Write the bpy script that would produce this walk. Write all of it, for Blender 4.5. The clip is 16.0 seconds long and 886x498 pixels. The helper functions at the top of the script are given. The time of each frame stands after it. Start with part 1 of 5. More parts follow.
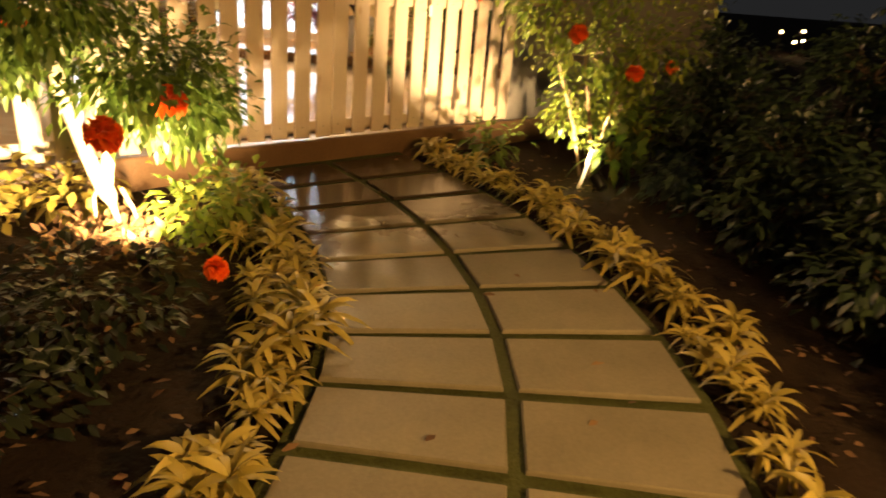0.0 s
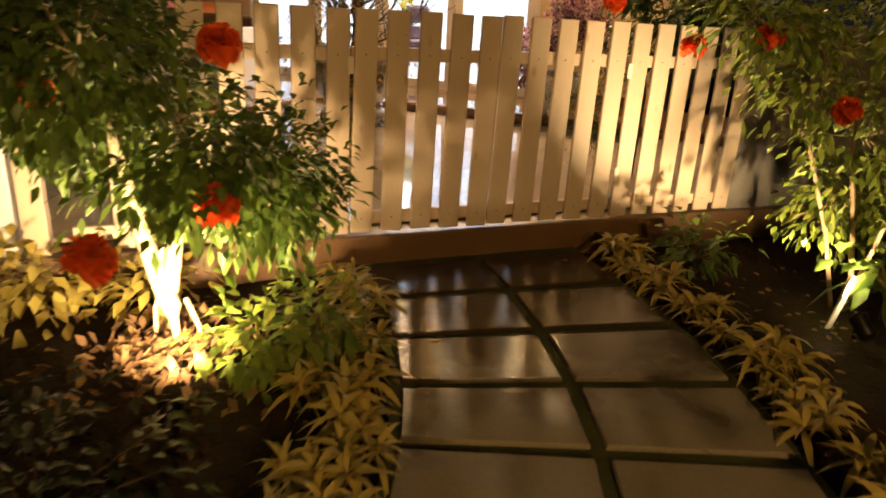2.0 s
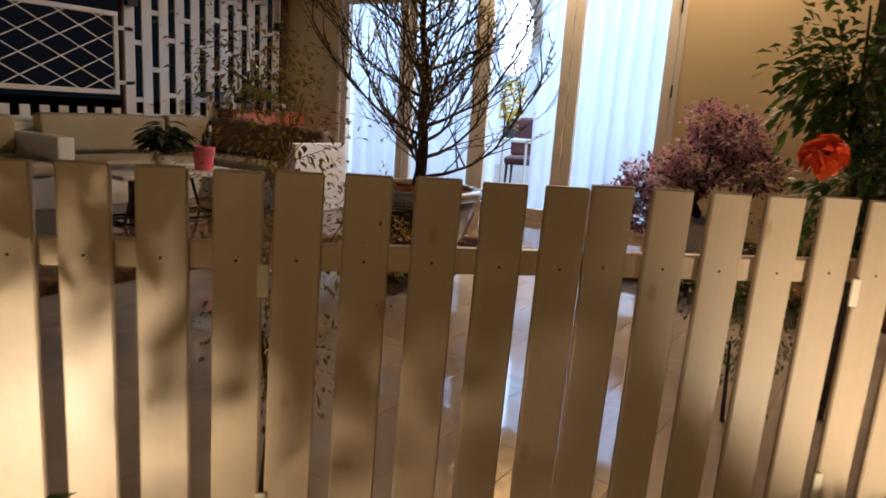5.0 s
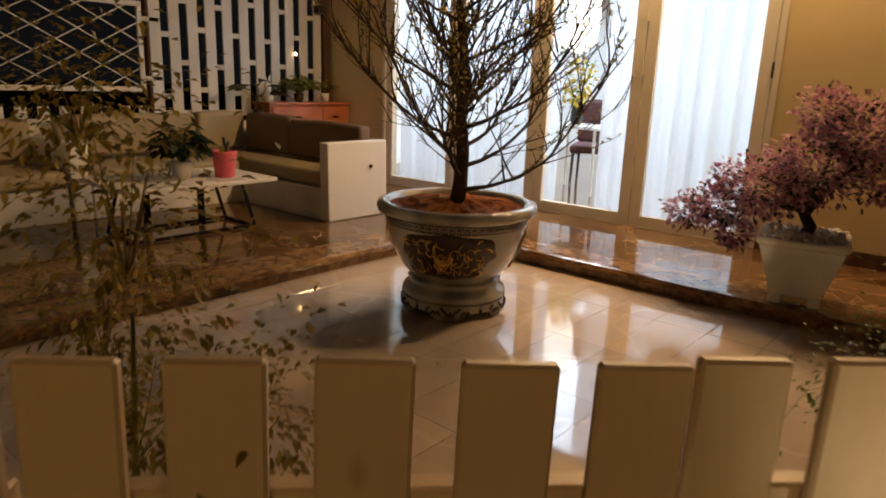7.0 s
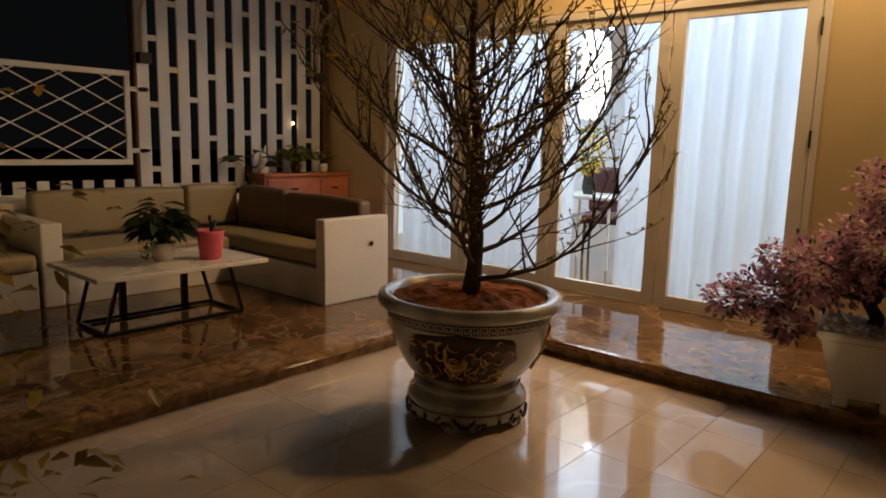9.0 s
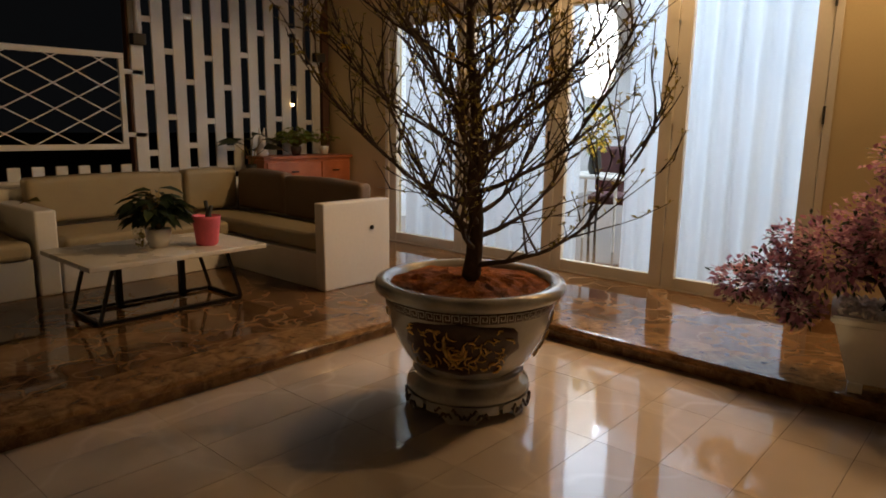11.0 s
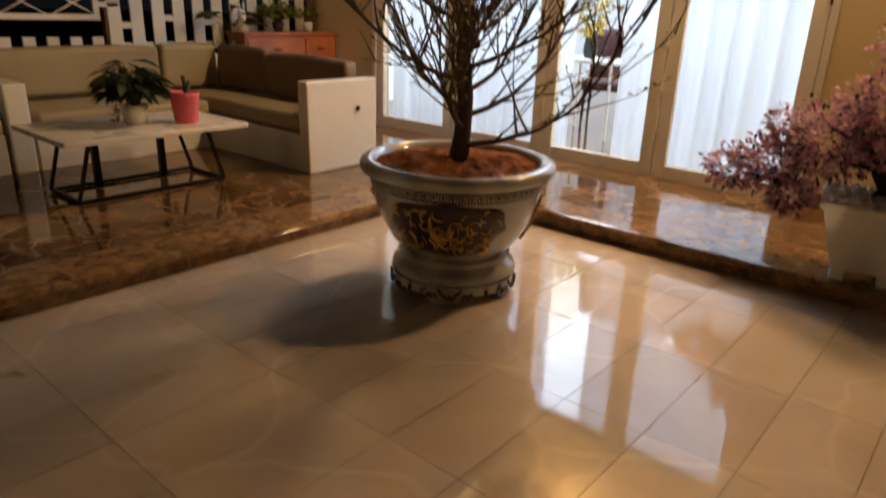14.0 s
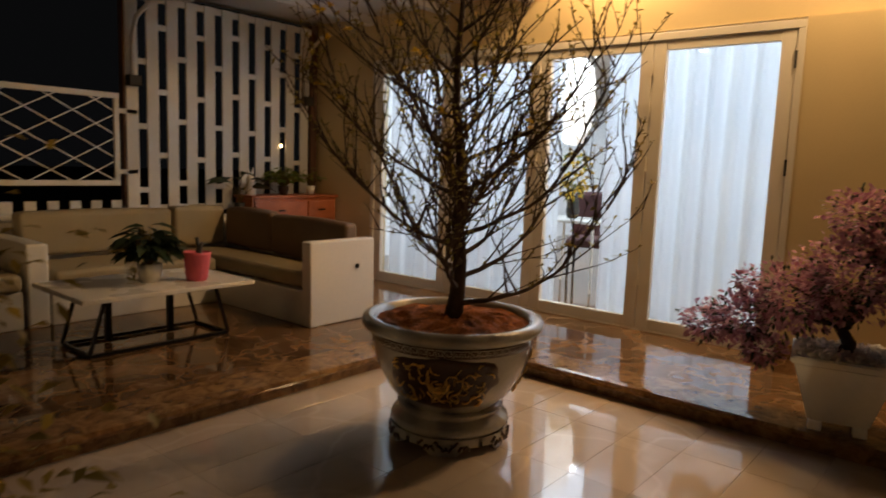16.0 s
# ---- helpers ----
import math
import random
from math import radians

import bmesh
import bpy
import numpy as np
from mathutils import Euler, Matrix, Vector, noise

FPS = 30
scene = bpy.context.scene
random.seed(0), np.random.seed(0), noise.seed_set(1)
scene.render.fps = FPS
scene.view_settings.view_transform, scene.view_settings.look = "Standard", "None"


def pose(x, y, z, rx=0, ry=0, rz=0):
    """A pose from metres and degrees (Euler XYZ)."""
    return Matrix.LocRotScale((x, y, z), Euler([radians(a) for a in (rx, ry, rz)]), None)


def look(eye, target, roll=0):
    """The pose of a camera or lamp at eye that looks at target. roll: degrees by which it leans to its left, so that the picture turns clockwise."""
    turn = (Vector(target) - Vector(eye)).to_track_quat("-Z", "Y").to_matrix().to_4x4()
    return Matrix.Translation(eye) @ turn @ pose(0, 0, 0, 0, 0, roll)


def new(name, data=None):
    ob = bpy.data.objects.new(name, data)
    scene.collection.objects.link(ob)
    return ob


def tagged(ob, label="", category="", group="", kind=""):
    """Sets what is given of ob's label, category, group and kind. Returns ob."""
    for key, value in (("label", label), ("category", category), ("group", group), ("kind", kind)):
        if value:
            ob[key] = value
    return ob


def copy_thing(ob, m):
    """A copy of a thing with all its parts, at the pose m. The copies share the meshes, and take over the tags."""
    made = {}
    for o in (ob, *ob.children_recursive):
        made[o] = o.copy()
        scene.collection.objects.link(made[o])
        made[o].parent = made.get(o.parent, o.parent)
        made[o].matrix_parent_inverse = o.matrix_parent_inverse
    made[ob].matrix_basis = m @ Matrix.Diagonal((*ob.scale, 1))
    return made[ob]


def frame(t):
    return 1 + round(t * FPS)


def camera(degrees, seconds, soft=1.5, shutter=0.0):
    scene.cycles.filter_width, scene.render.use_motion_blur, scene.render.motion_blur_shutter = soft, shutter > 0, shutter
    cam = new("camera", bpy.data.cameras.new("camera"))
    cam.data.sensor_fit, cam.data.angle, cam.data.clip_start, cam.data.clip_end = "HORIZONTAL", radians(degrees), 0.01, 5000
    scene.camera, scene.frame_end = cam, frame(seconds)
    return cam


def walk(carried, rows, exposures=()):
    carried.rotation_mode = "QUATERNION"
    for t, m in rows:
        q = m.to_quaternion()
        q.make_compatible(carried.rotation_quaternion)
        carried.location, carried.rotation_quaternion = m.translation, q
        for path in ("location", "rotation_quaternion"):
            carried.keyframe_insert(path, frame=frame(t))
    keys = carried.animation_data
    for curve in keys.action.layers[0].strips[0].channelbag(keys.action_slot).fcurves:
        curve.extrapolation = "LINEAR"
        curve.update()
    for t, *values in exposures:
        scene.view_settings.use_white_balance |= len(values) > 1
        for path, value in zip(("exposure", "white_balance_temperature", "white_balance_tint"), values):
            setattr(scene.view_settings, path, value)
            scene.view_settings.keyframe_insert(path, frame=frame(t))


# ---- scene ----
cam = camera(66.7, 16.0, 1.7, 0.5)
PATH = [
    (0, (1.056, -4.031, 1.068), (0.919, -2.178, 0.328), 4.2),
    (0.5, (1.082, -3.848, 1.043), (0.769, -2.028, 0.274), 2.6),
    (1, (1.053, -3.54, 1.07), (0.68, -1.673, 0.459), 2.8),
    (1.5, (1.074, -3.273, 1.086), (0.481, -1.476, 0.438), 1.7),
    (2, (1.095, -3.006, 1.103), (0.344, -1.273, 0.445), 2.9),
    (2.5, (1.055, -2.709, 1.07), (0.392, -0.903, 0.524), 4.3),
    (3, (0.958, -2.433, 1.088), (0.165, -0.669, 0.577), 2.9),
    (3.5, (0.967, -2.1, 1.138), (-0.147, -0.497, 0.703), 4.5),
    (4, (0.844, -1.847, 1.175), (-0.202, -0.178, 0.827), 4.3),
    (6.5, (0.362, -0.802, 1.367), (-0.876, 0.685, 0.861), 2.3),
    (7, (0.245, -0.654, 1.383), (-1.015, 0.821, 0.895), 2.0),
    (7.5, (0.139, -0.522, 1.381), (-1.216, 0.896, 0.99), 3.4),
    (8, (0.02, -0.39, 1.388), (-1.356, 1.013, 1.016), 2.4),
    (8.5, (-0.078, -0.339, 1.435), (-1.367, 1.159, 1.128), 1.6),
    (11, (-0.161, -0.202, 1.441), (-1.46, 1.274, 1.073), 0.9),
    (11.5, (-0.15, -0.179, 1.43), (-1.399, 1.307, 0.947), 0.5),
    (12, (-0.154, -0.181, 1.429), (-1.359, 1.325, 0.897), 0.6),
    (12.5, (-0.165, -0.183, 1.399), (-1.361, 1.299, 0.788), 0.3),
    (13, (-0.169, -0.16, 1.365), (-1.363, 1.265, 0.628), 0.6),
    (13.5, (-0.17, -0.143, 1.345), (-1.336, 1.259, 0.522), 1.1),
    (14, (-0.185, -0.16, 1.379), (-1.397, 1.28, 0.702), 2.1),
    (14.5, (-0.158, -0.175, 1.423), (-1.436, 1.297, 0.975), 2.2),
    (15, (-0.12, -0.194, 1.46), (-1.407, 1.315, 1.2), 1.8),
    (15.5, (-0.087, -0.264, 1.475), (-1.289, 1.32, 1.26), 1.7),
    (16, (-0.067, -0.347, 1.463), (-1.335, 1.18, 1.215), 2.1),
]
EXPOSURES = [(0, 1.45, 6700, 10), (1, 1.05, 6600, 10), (1.5, 0.85, 6450, 10), (2, 0.52, 6400, 10), (2.5, 0.42, 6100, 10), (3.5, -0.05, 5050, 10), (4, -0.45, 4700, 10), (6.5, -0.45, 6200, 10), (7, -0.4, 6500, 10),
             (8, -0.75, 6200, 10), (8.5, -0.9, 6350, 10), (11, -1.0, 6300, 10), (11.5, -0.65, 6350, 10), (12, -0.4, 6350, 10), (12.5, -0.4, 6350, 10), (13.5, -0.2, 6150, 10),
             (14, -0.35, 6250, 10), (14.5, -0.7, 6250, 10), (15, -1.02, 6150, 10), (16, -1.02, 6450, 10)]
walk(cam, [(t, look(eye, target, roll)) for t, eye, target, roll in PATH], EXPOSURES)

# ---- world and light ----
world = bpy.data.worlds.new("night")
scene.world = world
world.use_nodes = True
world.node_tree.nodes["Background"].inputs[0].default_value = (0.44, 0.45, 0.48, 1)
world.node_tree.nodes["Background"].inputs[1].default_value = 0.013


def lamp(name, kind, m, energy, colour, size=0.05, size_y=None, spread=None, blend=0.5):
    data = bpy.data.lights.new(name, kind)
    data.energy, data.color = energy, colour
    if kind == "AREA":
        data.shape, data.size = ("RECTANGLE", size) if size_y else ("DISK", size)
        if size_y:
            data.size_y = size_y
    else:
        data.shadow_soft_size = size
    if kind == "SPOT":
        data.spot_size, data.spot_blend = radians(spread), blend
    ob = new(name, data)
    ob.matrix_world = m
    return ob


WARM, AMBER, COOL = (1.0, 0.63, 0.30), (1.0, 0.68, 0.34), (0.66, 0.82, 1.0)
for x_ in (-2.45, -0.75):
    lamp("soffit_light", "POINT", pose(x_, 4.2, 3.36), 205, WARM, 0.14)
lamp("room_light", "AREA", pose(-3.0, 6.3, 2.84), 480, COOL, 5.0, 2.6)
lamp("room_light_far", "AREA", pose(-3.0, 11.5, 2.84), 350, COOL, 5.0, 4.0)
lamp("spot_light_bed", "SPOT", look((-0.235, -1.81, 0.13), (-0.66, -1.20, 0.50)), 145, AMBER, 0.03, None, 132, 0.9)
lamp("spot_light_far", "SPOT", look((1.60, -0.07, 0.13), (1.20, 0.68, 0.86)), 200, AMBER, 0.03, None, 100, 0.6)
# inferred warm light from behind the walk's start, its source never in view
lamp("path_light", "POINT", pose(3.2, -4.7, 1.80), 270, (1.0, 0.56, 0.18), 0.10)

# ---- materials ----


def mat(name, colour, rough=0.6, metal=0.0, vary=0.25, big=2.0, fine=60.0, bump=0.15, second=None, spread=0.1, rough_vary=0.12, coat=0.0, island=False):
    """Colour with stains and grain at two scales, random shift from object to object, fine relief."""
    m = bpy.data.materials.new(name)
    m.use_nodes = True
    n, link = m.node_tree.nodes, m.node_tree.links.new
    b = n["Principled BSDF"]
    tc = n.new("ShaderNodeTexCoord")
    info = n.new("ShaderNodeNewGeometry") if island else n.new("ShaderNodeObjectInfo")
    rnd = info.outputs["Random Per Island"] if island else info.outputs["Random"]
    n1, n2 = n.new("ShaderNodeTexNoise"), n.new("ShaderNodeTexNoise")
    n1.inputs["Scale"].default_value, n2.inputs["Scale"].default_value = big, fine
    n1.inputs["Detail"].default_value, n2.inputs["Detail"].default_value = 5, 3
    for k in (n1, n2):
        link(tc.outputs["Object"], k.inputs["Vector"])
    ramp = n.new("ShaderNodeValToRGB")
    dark = [c * (1 - vary) for c in colour]
    light = second or [min(1, c * (1 + vary)) for c in colour]
    ramp.color_ramp.elements[0].color, ramp.color_ramp.elements[1].color = (*dark, 1), (*light, 1)
    ramp.color_ramp.elements[0].position, ramp.color_ramp.elements[1].position = 0.3, 0.72
    mix = n.new("ShaderNodeMath")
    mix.operation = "MULTIPLY_ADD"
    mix.inputs[1].default_value = 0.35
    link(n2.outputs["Fac"], mix.inputs[0])
    half = n.new("ShaderNodeMath")
    half.operation = "MULTIPLY"
    half.inputs[1].default_value = 0.65
    link(n1.outputs["Fac"], half.inputs[0])
    link(half.outputs[0], mix.inputs[2])
    link(mix.outputs[0], ramp.inputs["Fac"])
    hsv = n.new("ShaderNodeHueSaturation")
    shift = n.new("ShaderNodeMapRange")
    shift.inputs["To Min"].default_value, shift.inputs["To Max"].default_value = 1 - spread, 1 + spread
    link(rnd, shift.inputs["Value"])
    link(shift.outputs[0], hsv.inputs["Value"])
    link(ramp.outputs["Color"], hsv.inputs["Color"])
    link(hsv.outputs["Color"], b.inputs["Base Color"])
    rr = n.new("ShaderNodeMapRange")
    rr.inputs["To Min"].default_value, rr.inputs["To Max"].default_value = max(0.02, rough - rough_vary), min(1, rough + rough_vary)
    link(n1.outputs["Fac"], rr.inputs["Value"])
    link(rr.outputs[0], b.inputs["Roughness"])
    b.inputs["Metallic"].default_value = metal
    b.inputs["Specular IOR Level"].default_value = 0.12 if rough > 0.85 else 0.5
    b.inputs["Coat Weight"].default_value = coat
    if bump:
        bp = n.new("ShaderNodeBump")
        bp.inputs["Strength"].default_value, bp.inputs["Distance"].default_value = bump, 0.01
        link(n2.outputs["Fac"], bp.inputs["Height"])
        link(bp.outputs[0], b.inputs["Normal"])
    return m


def marble(name, dark, light, vein, scale=3.0, rough=0.07):
    m = bpy.data.materials.new(name)
    m.use_nodes = True
    n, link = m.node_tree.nodes, m.node_tree.links.new
    b = n["Principled BSDF"]
    tc, nz, w, v = n.new("ShaderNodeTexCoord"), n.new("ShaderNodeTexNoise"), n.new("ShaderNodeTexNoise"), n.new("ShaderNodeTexVoronoi")
    nz.inputs["Scale"].default_value, nz.inputs["Detail"].default_value, nz.inputs["Distortion"].default_value = scale, 8, 1.2
    w.inputs["Scale"].default_value = scale * 1.3
    warp = n.new("ShaderNodeVectorMath")
    warp.operation = "MULTIPLY_ADD"
    warp.inputs[1].default_value = (0.5, 0.5, 0.5)
    link(tc.outputs["Object"], nz.inputs["Vector"]), link(tc.outputs["Object"], w.inputs["Vector"])
    link(w.outputs["Color"], warp.inputs[0]), link(tc.outputs["Object"], warp.inputs[2])
    v.feature, v.inputs["Scale"].default_value = "DISTANCE_TO_EDGE", scale * 0.9
    link(warp.outputs[0], v.inputs["Vector"])
    ramp, line = n.new("ShaderNodeValToRGB"), n.new("ShaderNodeValToRGB")
    ramp.color_ramp.elements[0].color, ramp.color_ramp.elements[1].color = (*dark, 1), (*light, 1)
    ramp.color_ramp.elements[0].position, ramp.color_ramp.elements[1].position = 0.32, 0.68
    line.color_ramp.elements[0].color, line.color_ramp.elements[1].color = (0.55, 0.55, 0.55, 1), (0, 0, 0, 1)
    line.color_ramp.elements[1].position = 0.035
    link(nz.outputs["Fac"], ramp.inputs["Fac"]), link(v.outputs["Distance"], line.inputs["Fac"])
    mix = n.new("ShaderNodeMix")
    mix.data_type = "RGBA"
    mix.inputs[7].default_value = (*vein, 1)
    link(line.outputs["Color"], mix.inputs[0]), link(ramp.outputs["Color"], mix.inputs[6])
    info, hsv, shift = n.new("ShaderNodeObjectInfo"), n.new("ShaderNodeHueSaturation"), n.new("ShaderNodeMapRange")
    shift.inputs["To Min"].default_value, shift.inputs["To Max"].default_value = 0.9, 1.1
    link(info.outputs["Random"], shift.inputs["Value"]), link(shift.outputs[0], hsv.inputs["Value"])
    link(mix.outputs[2], hsv.inputs["Color"]), link(hsv.outputs["Color"], b.inputs["Base Color"])
    rr = n.new("ShaderNodeMapRange")
    rr.inputs["To Min"].default_value, rr.inputs["To Max"].default_value = rough * 0.6, rough * 1.6
    link(w.outputs["Fac"], rr.inputs["Value"]), link(rr.outputs[0], b.inputs["Roughness"])
    return m


def leaf_mat(name, a, b_, thru=0.35, rough=0.45):
    m = bpy.data.materials.new(name)
    m.use_nodes = True
    n, link = m.node_tree.nodes, m.node_tree.links.new
    b = n["Principled BSDF"]
    g, ramp = n.new("ShaderNodeNewGeometry"), n.new("ShaderNodeValToRGB")
    ramp.color_ramp.elements[0].color, ramp.color_ramp.elements[1].color = (*a, 1), (*b_, 1)
    link(g.outputs["Random Per Island"], ramp.inputs["Fac"])
    link(ramp.outputs["Color"], b.inputs["Base Color"])
    b.inputs["Roughness"].default_value = rough
    t, s, out = n.new("ShaderNodeBsdfTranslucent"), n.new("ShaderNodeMixShader"), n["Material Output"]
    link(ramp.outputs["Color"], t.inputs["Color"])
    s.inputs[0].default_value = thru
    link(b.outputs[0], s.inputs[1]), link(t.outputs[0], s.inputs[2]), link(s.outputs[0], out.inputs["Surface"])
    return m


def glass(name, tint=(1, 1, 1)):
    m = bpy.data.materials.new(name)
    m.use_nodes = True
    n, link = m.node_tree.nodes, m.node_tree.links.new
    t, g, s, w = n.new("ShaderNodeBsdfTransparent"), n.new("ShaderNodeBsdfGlossy"), n.new("ShaderNodeMixShader"), n.new("ShaderNodeLayerWeight")
    p, f = n.new("ShaderNodeMath"), n.new("ShaderNodeMath")
    p.operation, p.inputs[1].default_value = "POWER", 5
    f.operation, f.inputs[1].default_value, f.inputs[2].default_value = "MULTIPLY_ADD", 0.9, 0.035
    w.inputs["Blend"].default_value = 0.5
    t.inputs[0].default_value, g.inputs["Roughness"].default_value = (*tint, 1), 0.01
    link(w.outputs["Facing"], p.inputs[0]), link(p.outputs[0], f.inputs[0])
    link(f.outputs[0], s.inputs[0]), link(t.outputs[0], s.inputs[1]), link(g.outputs[0], s.inputs[2])
    link(s.outputs[0], n["Material Output"].inputs["Surface"])
    return m


def glow(name, colour, strength):
    m = bpy.data.materials.new(name)
    m.use_nodes = True
    b = m.node_tree.nodes["Principled BSDF"]
    b.inputs["Base Color"].default_value = (*colour, 1)
    b.inputs["Emission Color"].default_value, b.inputs["Emission Strength"].default_value = (*colour, 1), strength
    return m


def sheer(name):
    m = bpy.data.materials.new(name)
    m.use_nodes = True
    n, link = m.node_tree.nodes, m.node_tree.links.new
    d, t, s, u, p = (n.new(k) for k in ("ShaderNodeBsdfDiffuse", "ShaderNodeBsdfTranslucent", "ShaderNodeMixShader", "ShaderNodeMixShader", "ShaderNodeBsdfTransparent"))
    w, tc = n.new("ShaderNodeTexNoise"), n.new("ShaderNodeTexCoord")
    w.inputs["Scale"].default_value = 40
    link(tc.outputs["Object"], w.inputs["Vector"])
    ramp = n.new("ShaderNodeValToRGB")
    ramp.color_ramp.elements[0].color, ramp.color_ramp.elements[1].color = (0.72, 0.75, 0.8, 1), (0.9, 0.92, 0.95, 1)
    link(w.outputs["Fac"], ramp.inputs["Fac"])
    link(ramp.outputs["Color"], d.inputs[0]), link(ramp.outputs["Color"], t.inputs[0])
    s.inputs[0].default_value, u.inputs[0].default_value = 0.6, 0.15
    link(d.outputs[0], s.inputs[1]), link(t.outputs[0], s.inputs[2])
    link(s.outputs[0], u.inputs[1]), link(p.outputs[0], u.inputs[2])
    link(u.outputs[0], n["Material Output"].inputs["Surface"])
    return m


SOIL = mat("soil", (0.02, 0.012, 0.008), 0.9, vary=0.5, big=3, fine=45, bump=0.9)
SLAB = mat("slab_concrete", (0.20, 0.172, 0.115), 0.55, vary=0.22, big=4, fine=90, bump=0.12, spread=0.08, rough_vary=0.2)
GRASS_JOINT = mat("grass_joint", (0.06, 0.065, 0.02), 0.9, vary=0.4, big=8, fine=80, bump=0.8)
KERB = mat("kerb_stone", (0.13, 0.072, 0.034), 0.33, vary=0.25, big=5, fine=70, bump=0.25)
CREAM = mat("cream_paint", (0.58, 0.46, 0.33), 0.42, vary=0.07, big=3, fine=40, bump=0.06, spread=0.04)
WHITE = mat("white_paint", (0.74, 0.73, 0.70), 0.45, vary=0.06, big=3, fine=40, bump=0.05, spread=0.03)
WALL = mat("ochre_plaster", (0.70, 0.55, 0.29), 0.75, vary=0.06, big=1.5, fine=120, bump=0.08, spread=0)
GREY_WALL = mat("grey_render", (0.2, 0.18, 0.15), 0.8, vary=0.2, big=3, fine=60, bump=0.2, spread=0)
INNER = mat("room_plaster", (0.78, 0.78, 0.78), 0.7, vary=0.04, big=1.5, fine=100, bump=0.05, spread=0)
CEIL = mat("ceiling_paint", (0.62, 0.60, 0.56), 0.7, vary=0.06, big=2, fine=60, bump=0.05, spread=0)
FRAME = mat("door_frame_paint", (0.80, 0.74, 0.62), 0.35, vary=0.05, big=4, fine=60, bump=0.03, spread=0.02)
TILE = marble("cream_tile", (0.53, 0.43, 0.33), (0.63, 0.52, 0.41), (0.70, 0.60, 0.49), 1.6, 0.05)
JOINT = mat("grout", (0.26, 0.21, 0.15), 0.8, vary=0.2, bump=0.2)
MARBLE = marble("brown_marble", (0.075, 0.034, 0.012), (0.235, 0.125, 0.052), (0.40, 0.25, 0.12), 3.2, 0.05)
STEP_STONE = marble("speckled_step_stone", (0.11, 0.05, 0.018), (0.34, 0.19, 0.075), (0.42, 0.27, 0.13), 11, 0.09)
SOFA_WHITE = mat("sofa_white_board", (0.74, 0.71, 0.65), 0.4, vary=0.05, big=2, fine=40, bump=0.04)
CUSHION = mat("khaki_leather", (0.37, 0.30, 0.18), 0.5, vary=0.1, big=4, fine=140, bump=0.15)
BROWN_CUSHION = mat("brown_leather", (0.16, 0.10, 0.055), 0.5, vary=0.12, big=4, fine=140, bump=0.15)
TABLETOP = mat("pale_tabletop", (0.68, 0.64, 0.57), 0.28, vary=0.06, big=3, fine=50, bump=0.02)
BLACK = mat("black_steel", (0.015, 0.014, 0.014), 0.4, metal=0.6, vary=0.2, bump=0.03)
DARK = mat("dark_gasket", (0.03, 0.028, 0.025), 0.6, bump=0.02)
CERAMIC = mat("grey_ceramic", (0.36, 0.34, 0.31), 0.18, vary=0.16, big=6, fine=40, bump=0.05, coat=0.5)
RELIEF_GROUND = mat("dark_relief_ground", (0.038, 0.016, 0.009), 0.4, vary=0.4, big=20, fine=60, bump=0.3, coat=0.3)
GOLD = mat("gilded_relief", (0.62, 0.38, 0.10), 0.35, metal=0.35, vary=0.5, big=25, fine=80, bump=0.3, spread=0.3, island=True)
POT_SOIL = mat("red_brown_soil", (0.25, 0.085, 0.022), 0.95, vary=0.6, big=22, fine=110, bump=1.0)
BARK = mat("dark_bark", (0.05, 0.028, 0.018), 0.8, vary=0.4, big=14, fine=60, bump=0.6)
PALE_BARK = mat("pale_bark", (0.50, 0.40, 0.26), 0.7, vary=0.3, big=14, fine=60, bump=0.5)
BROWN_BARK = mat("brown_bark", (0.17, 0.115, 0.06), 0.75, vary=0.35, big=14, fine=60, bump=0.5)
WOOD_RED = mat("red_brown_wood", (0.46, 0.14, 0.05), 0.4, vary=0.3, big=6, fine=60, bump=0.1)
WOOD_POST = mat("brown_wood_post", (0.12, 0.055, 0.03), 0.6, vary=0.35, big=6, fine=60, bump=0.2)


def wetness(m):
    """Rain water lying in patches, thickest towards the gate: darkens the stone and makes it shine."""
    n, link = m.node_tree.nodes, m.node_tree.links.new
    g, dot, nz, add = (n.new(k) for k in ("ShaderNodeNewGeometry", "ShaderNodeVectorMath", "ShaderNodeTexNoise", "ShaderNodeMath"))
    dot.operation, dot.inputs[1].default_value = "DOT_PRODUCT", (-1, 1, 0)
    nz.inputs["Scale"].default_value, nz.inputs["Detail"].default_value = 3.2, 6
    link(g.outputs["Position"], dot.inputs[0]), link(g.outputs["Position"], nz.inputs["Vector"])
    add.operation, add.inputs[1].default_value = "MULTIPLY_ADD", 2.4
    link(nz.outputs["Fac"], add.inputs[0]), link(dot.outputs["Value"], add.inputs[2])
    wet = n.new("ShaderNodeMapRange")
    wet.inputs["From Min"].default_value, wet.inputs["From Max"].default_value = -1.0, -0.35
    link(add.outputs[0], wet.inputs["Value"])
    b, a, r = n["Principled BSDF"], n.new("ShaderNodeMix"), n.new("ShaderNodeMix")
    a.data_type = "RGBA"
    a.inputs[7].default_value = (0.04, 0.029, 0.018, 1)
    link(b.inputs["Base Color"].links[0].from_socket, a.inputs[6])
    r.inputs[3].default_value = 0.06
    link(b.inputs["Roughness"].links[0].from_socket, r.inputs[2])
    link(wet.outputs[0], a.inputs[0]), link(wet.outputs[0], r.inputs[0])
    link(a.outputs[2], b.inputs["Base Color"]), link(r.outputs[0], b.inputs["Roughness"])


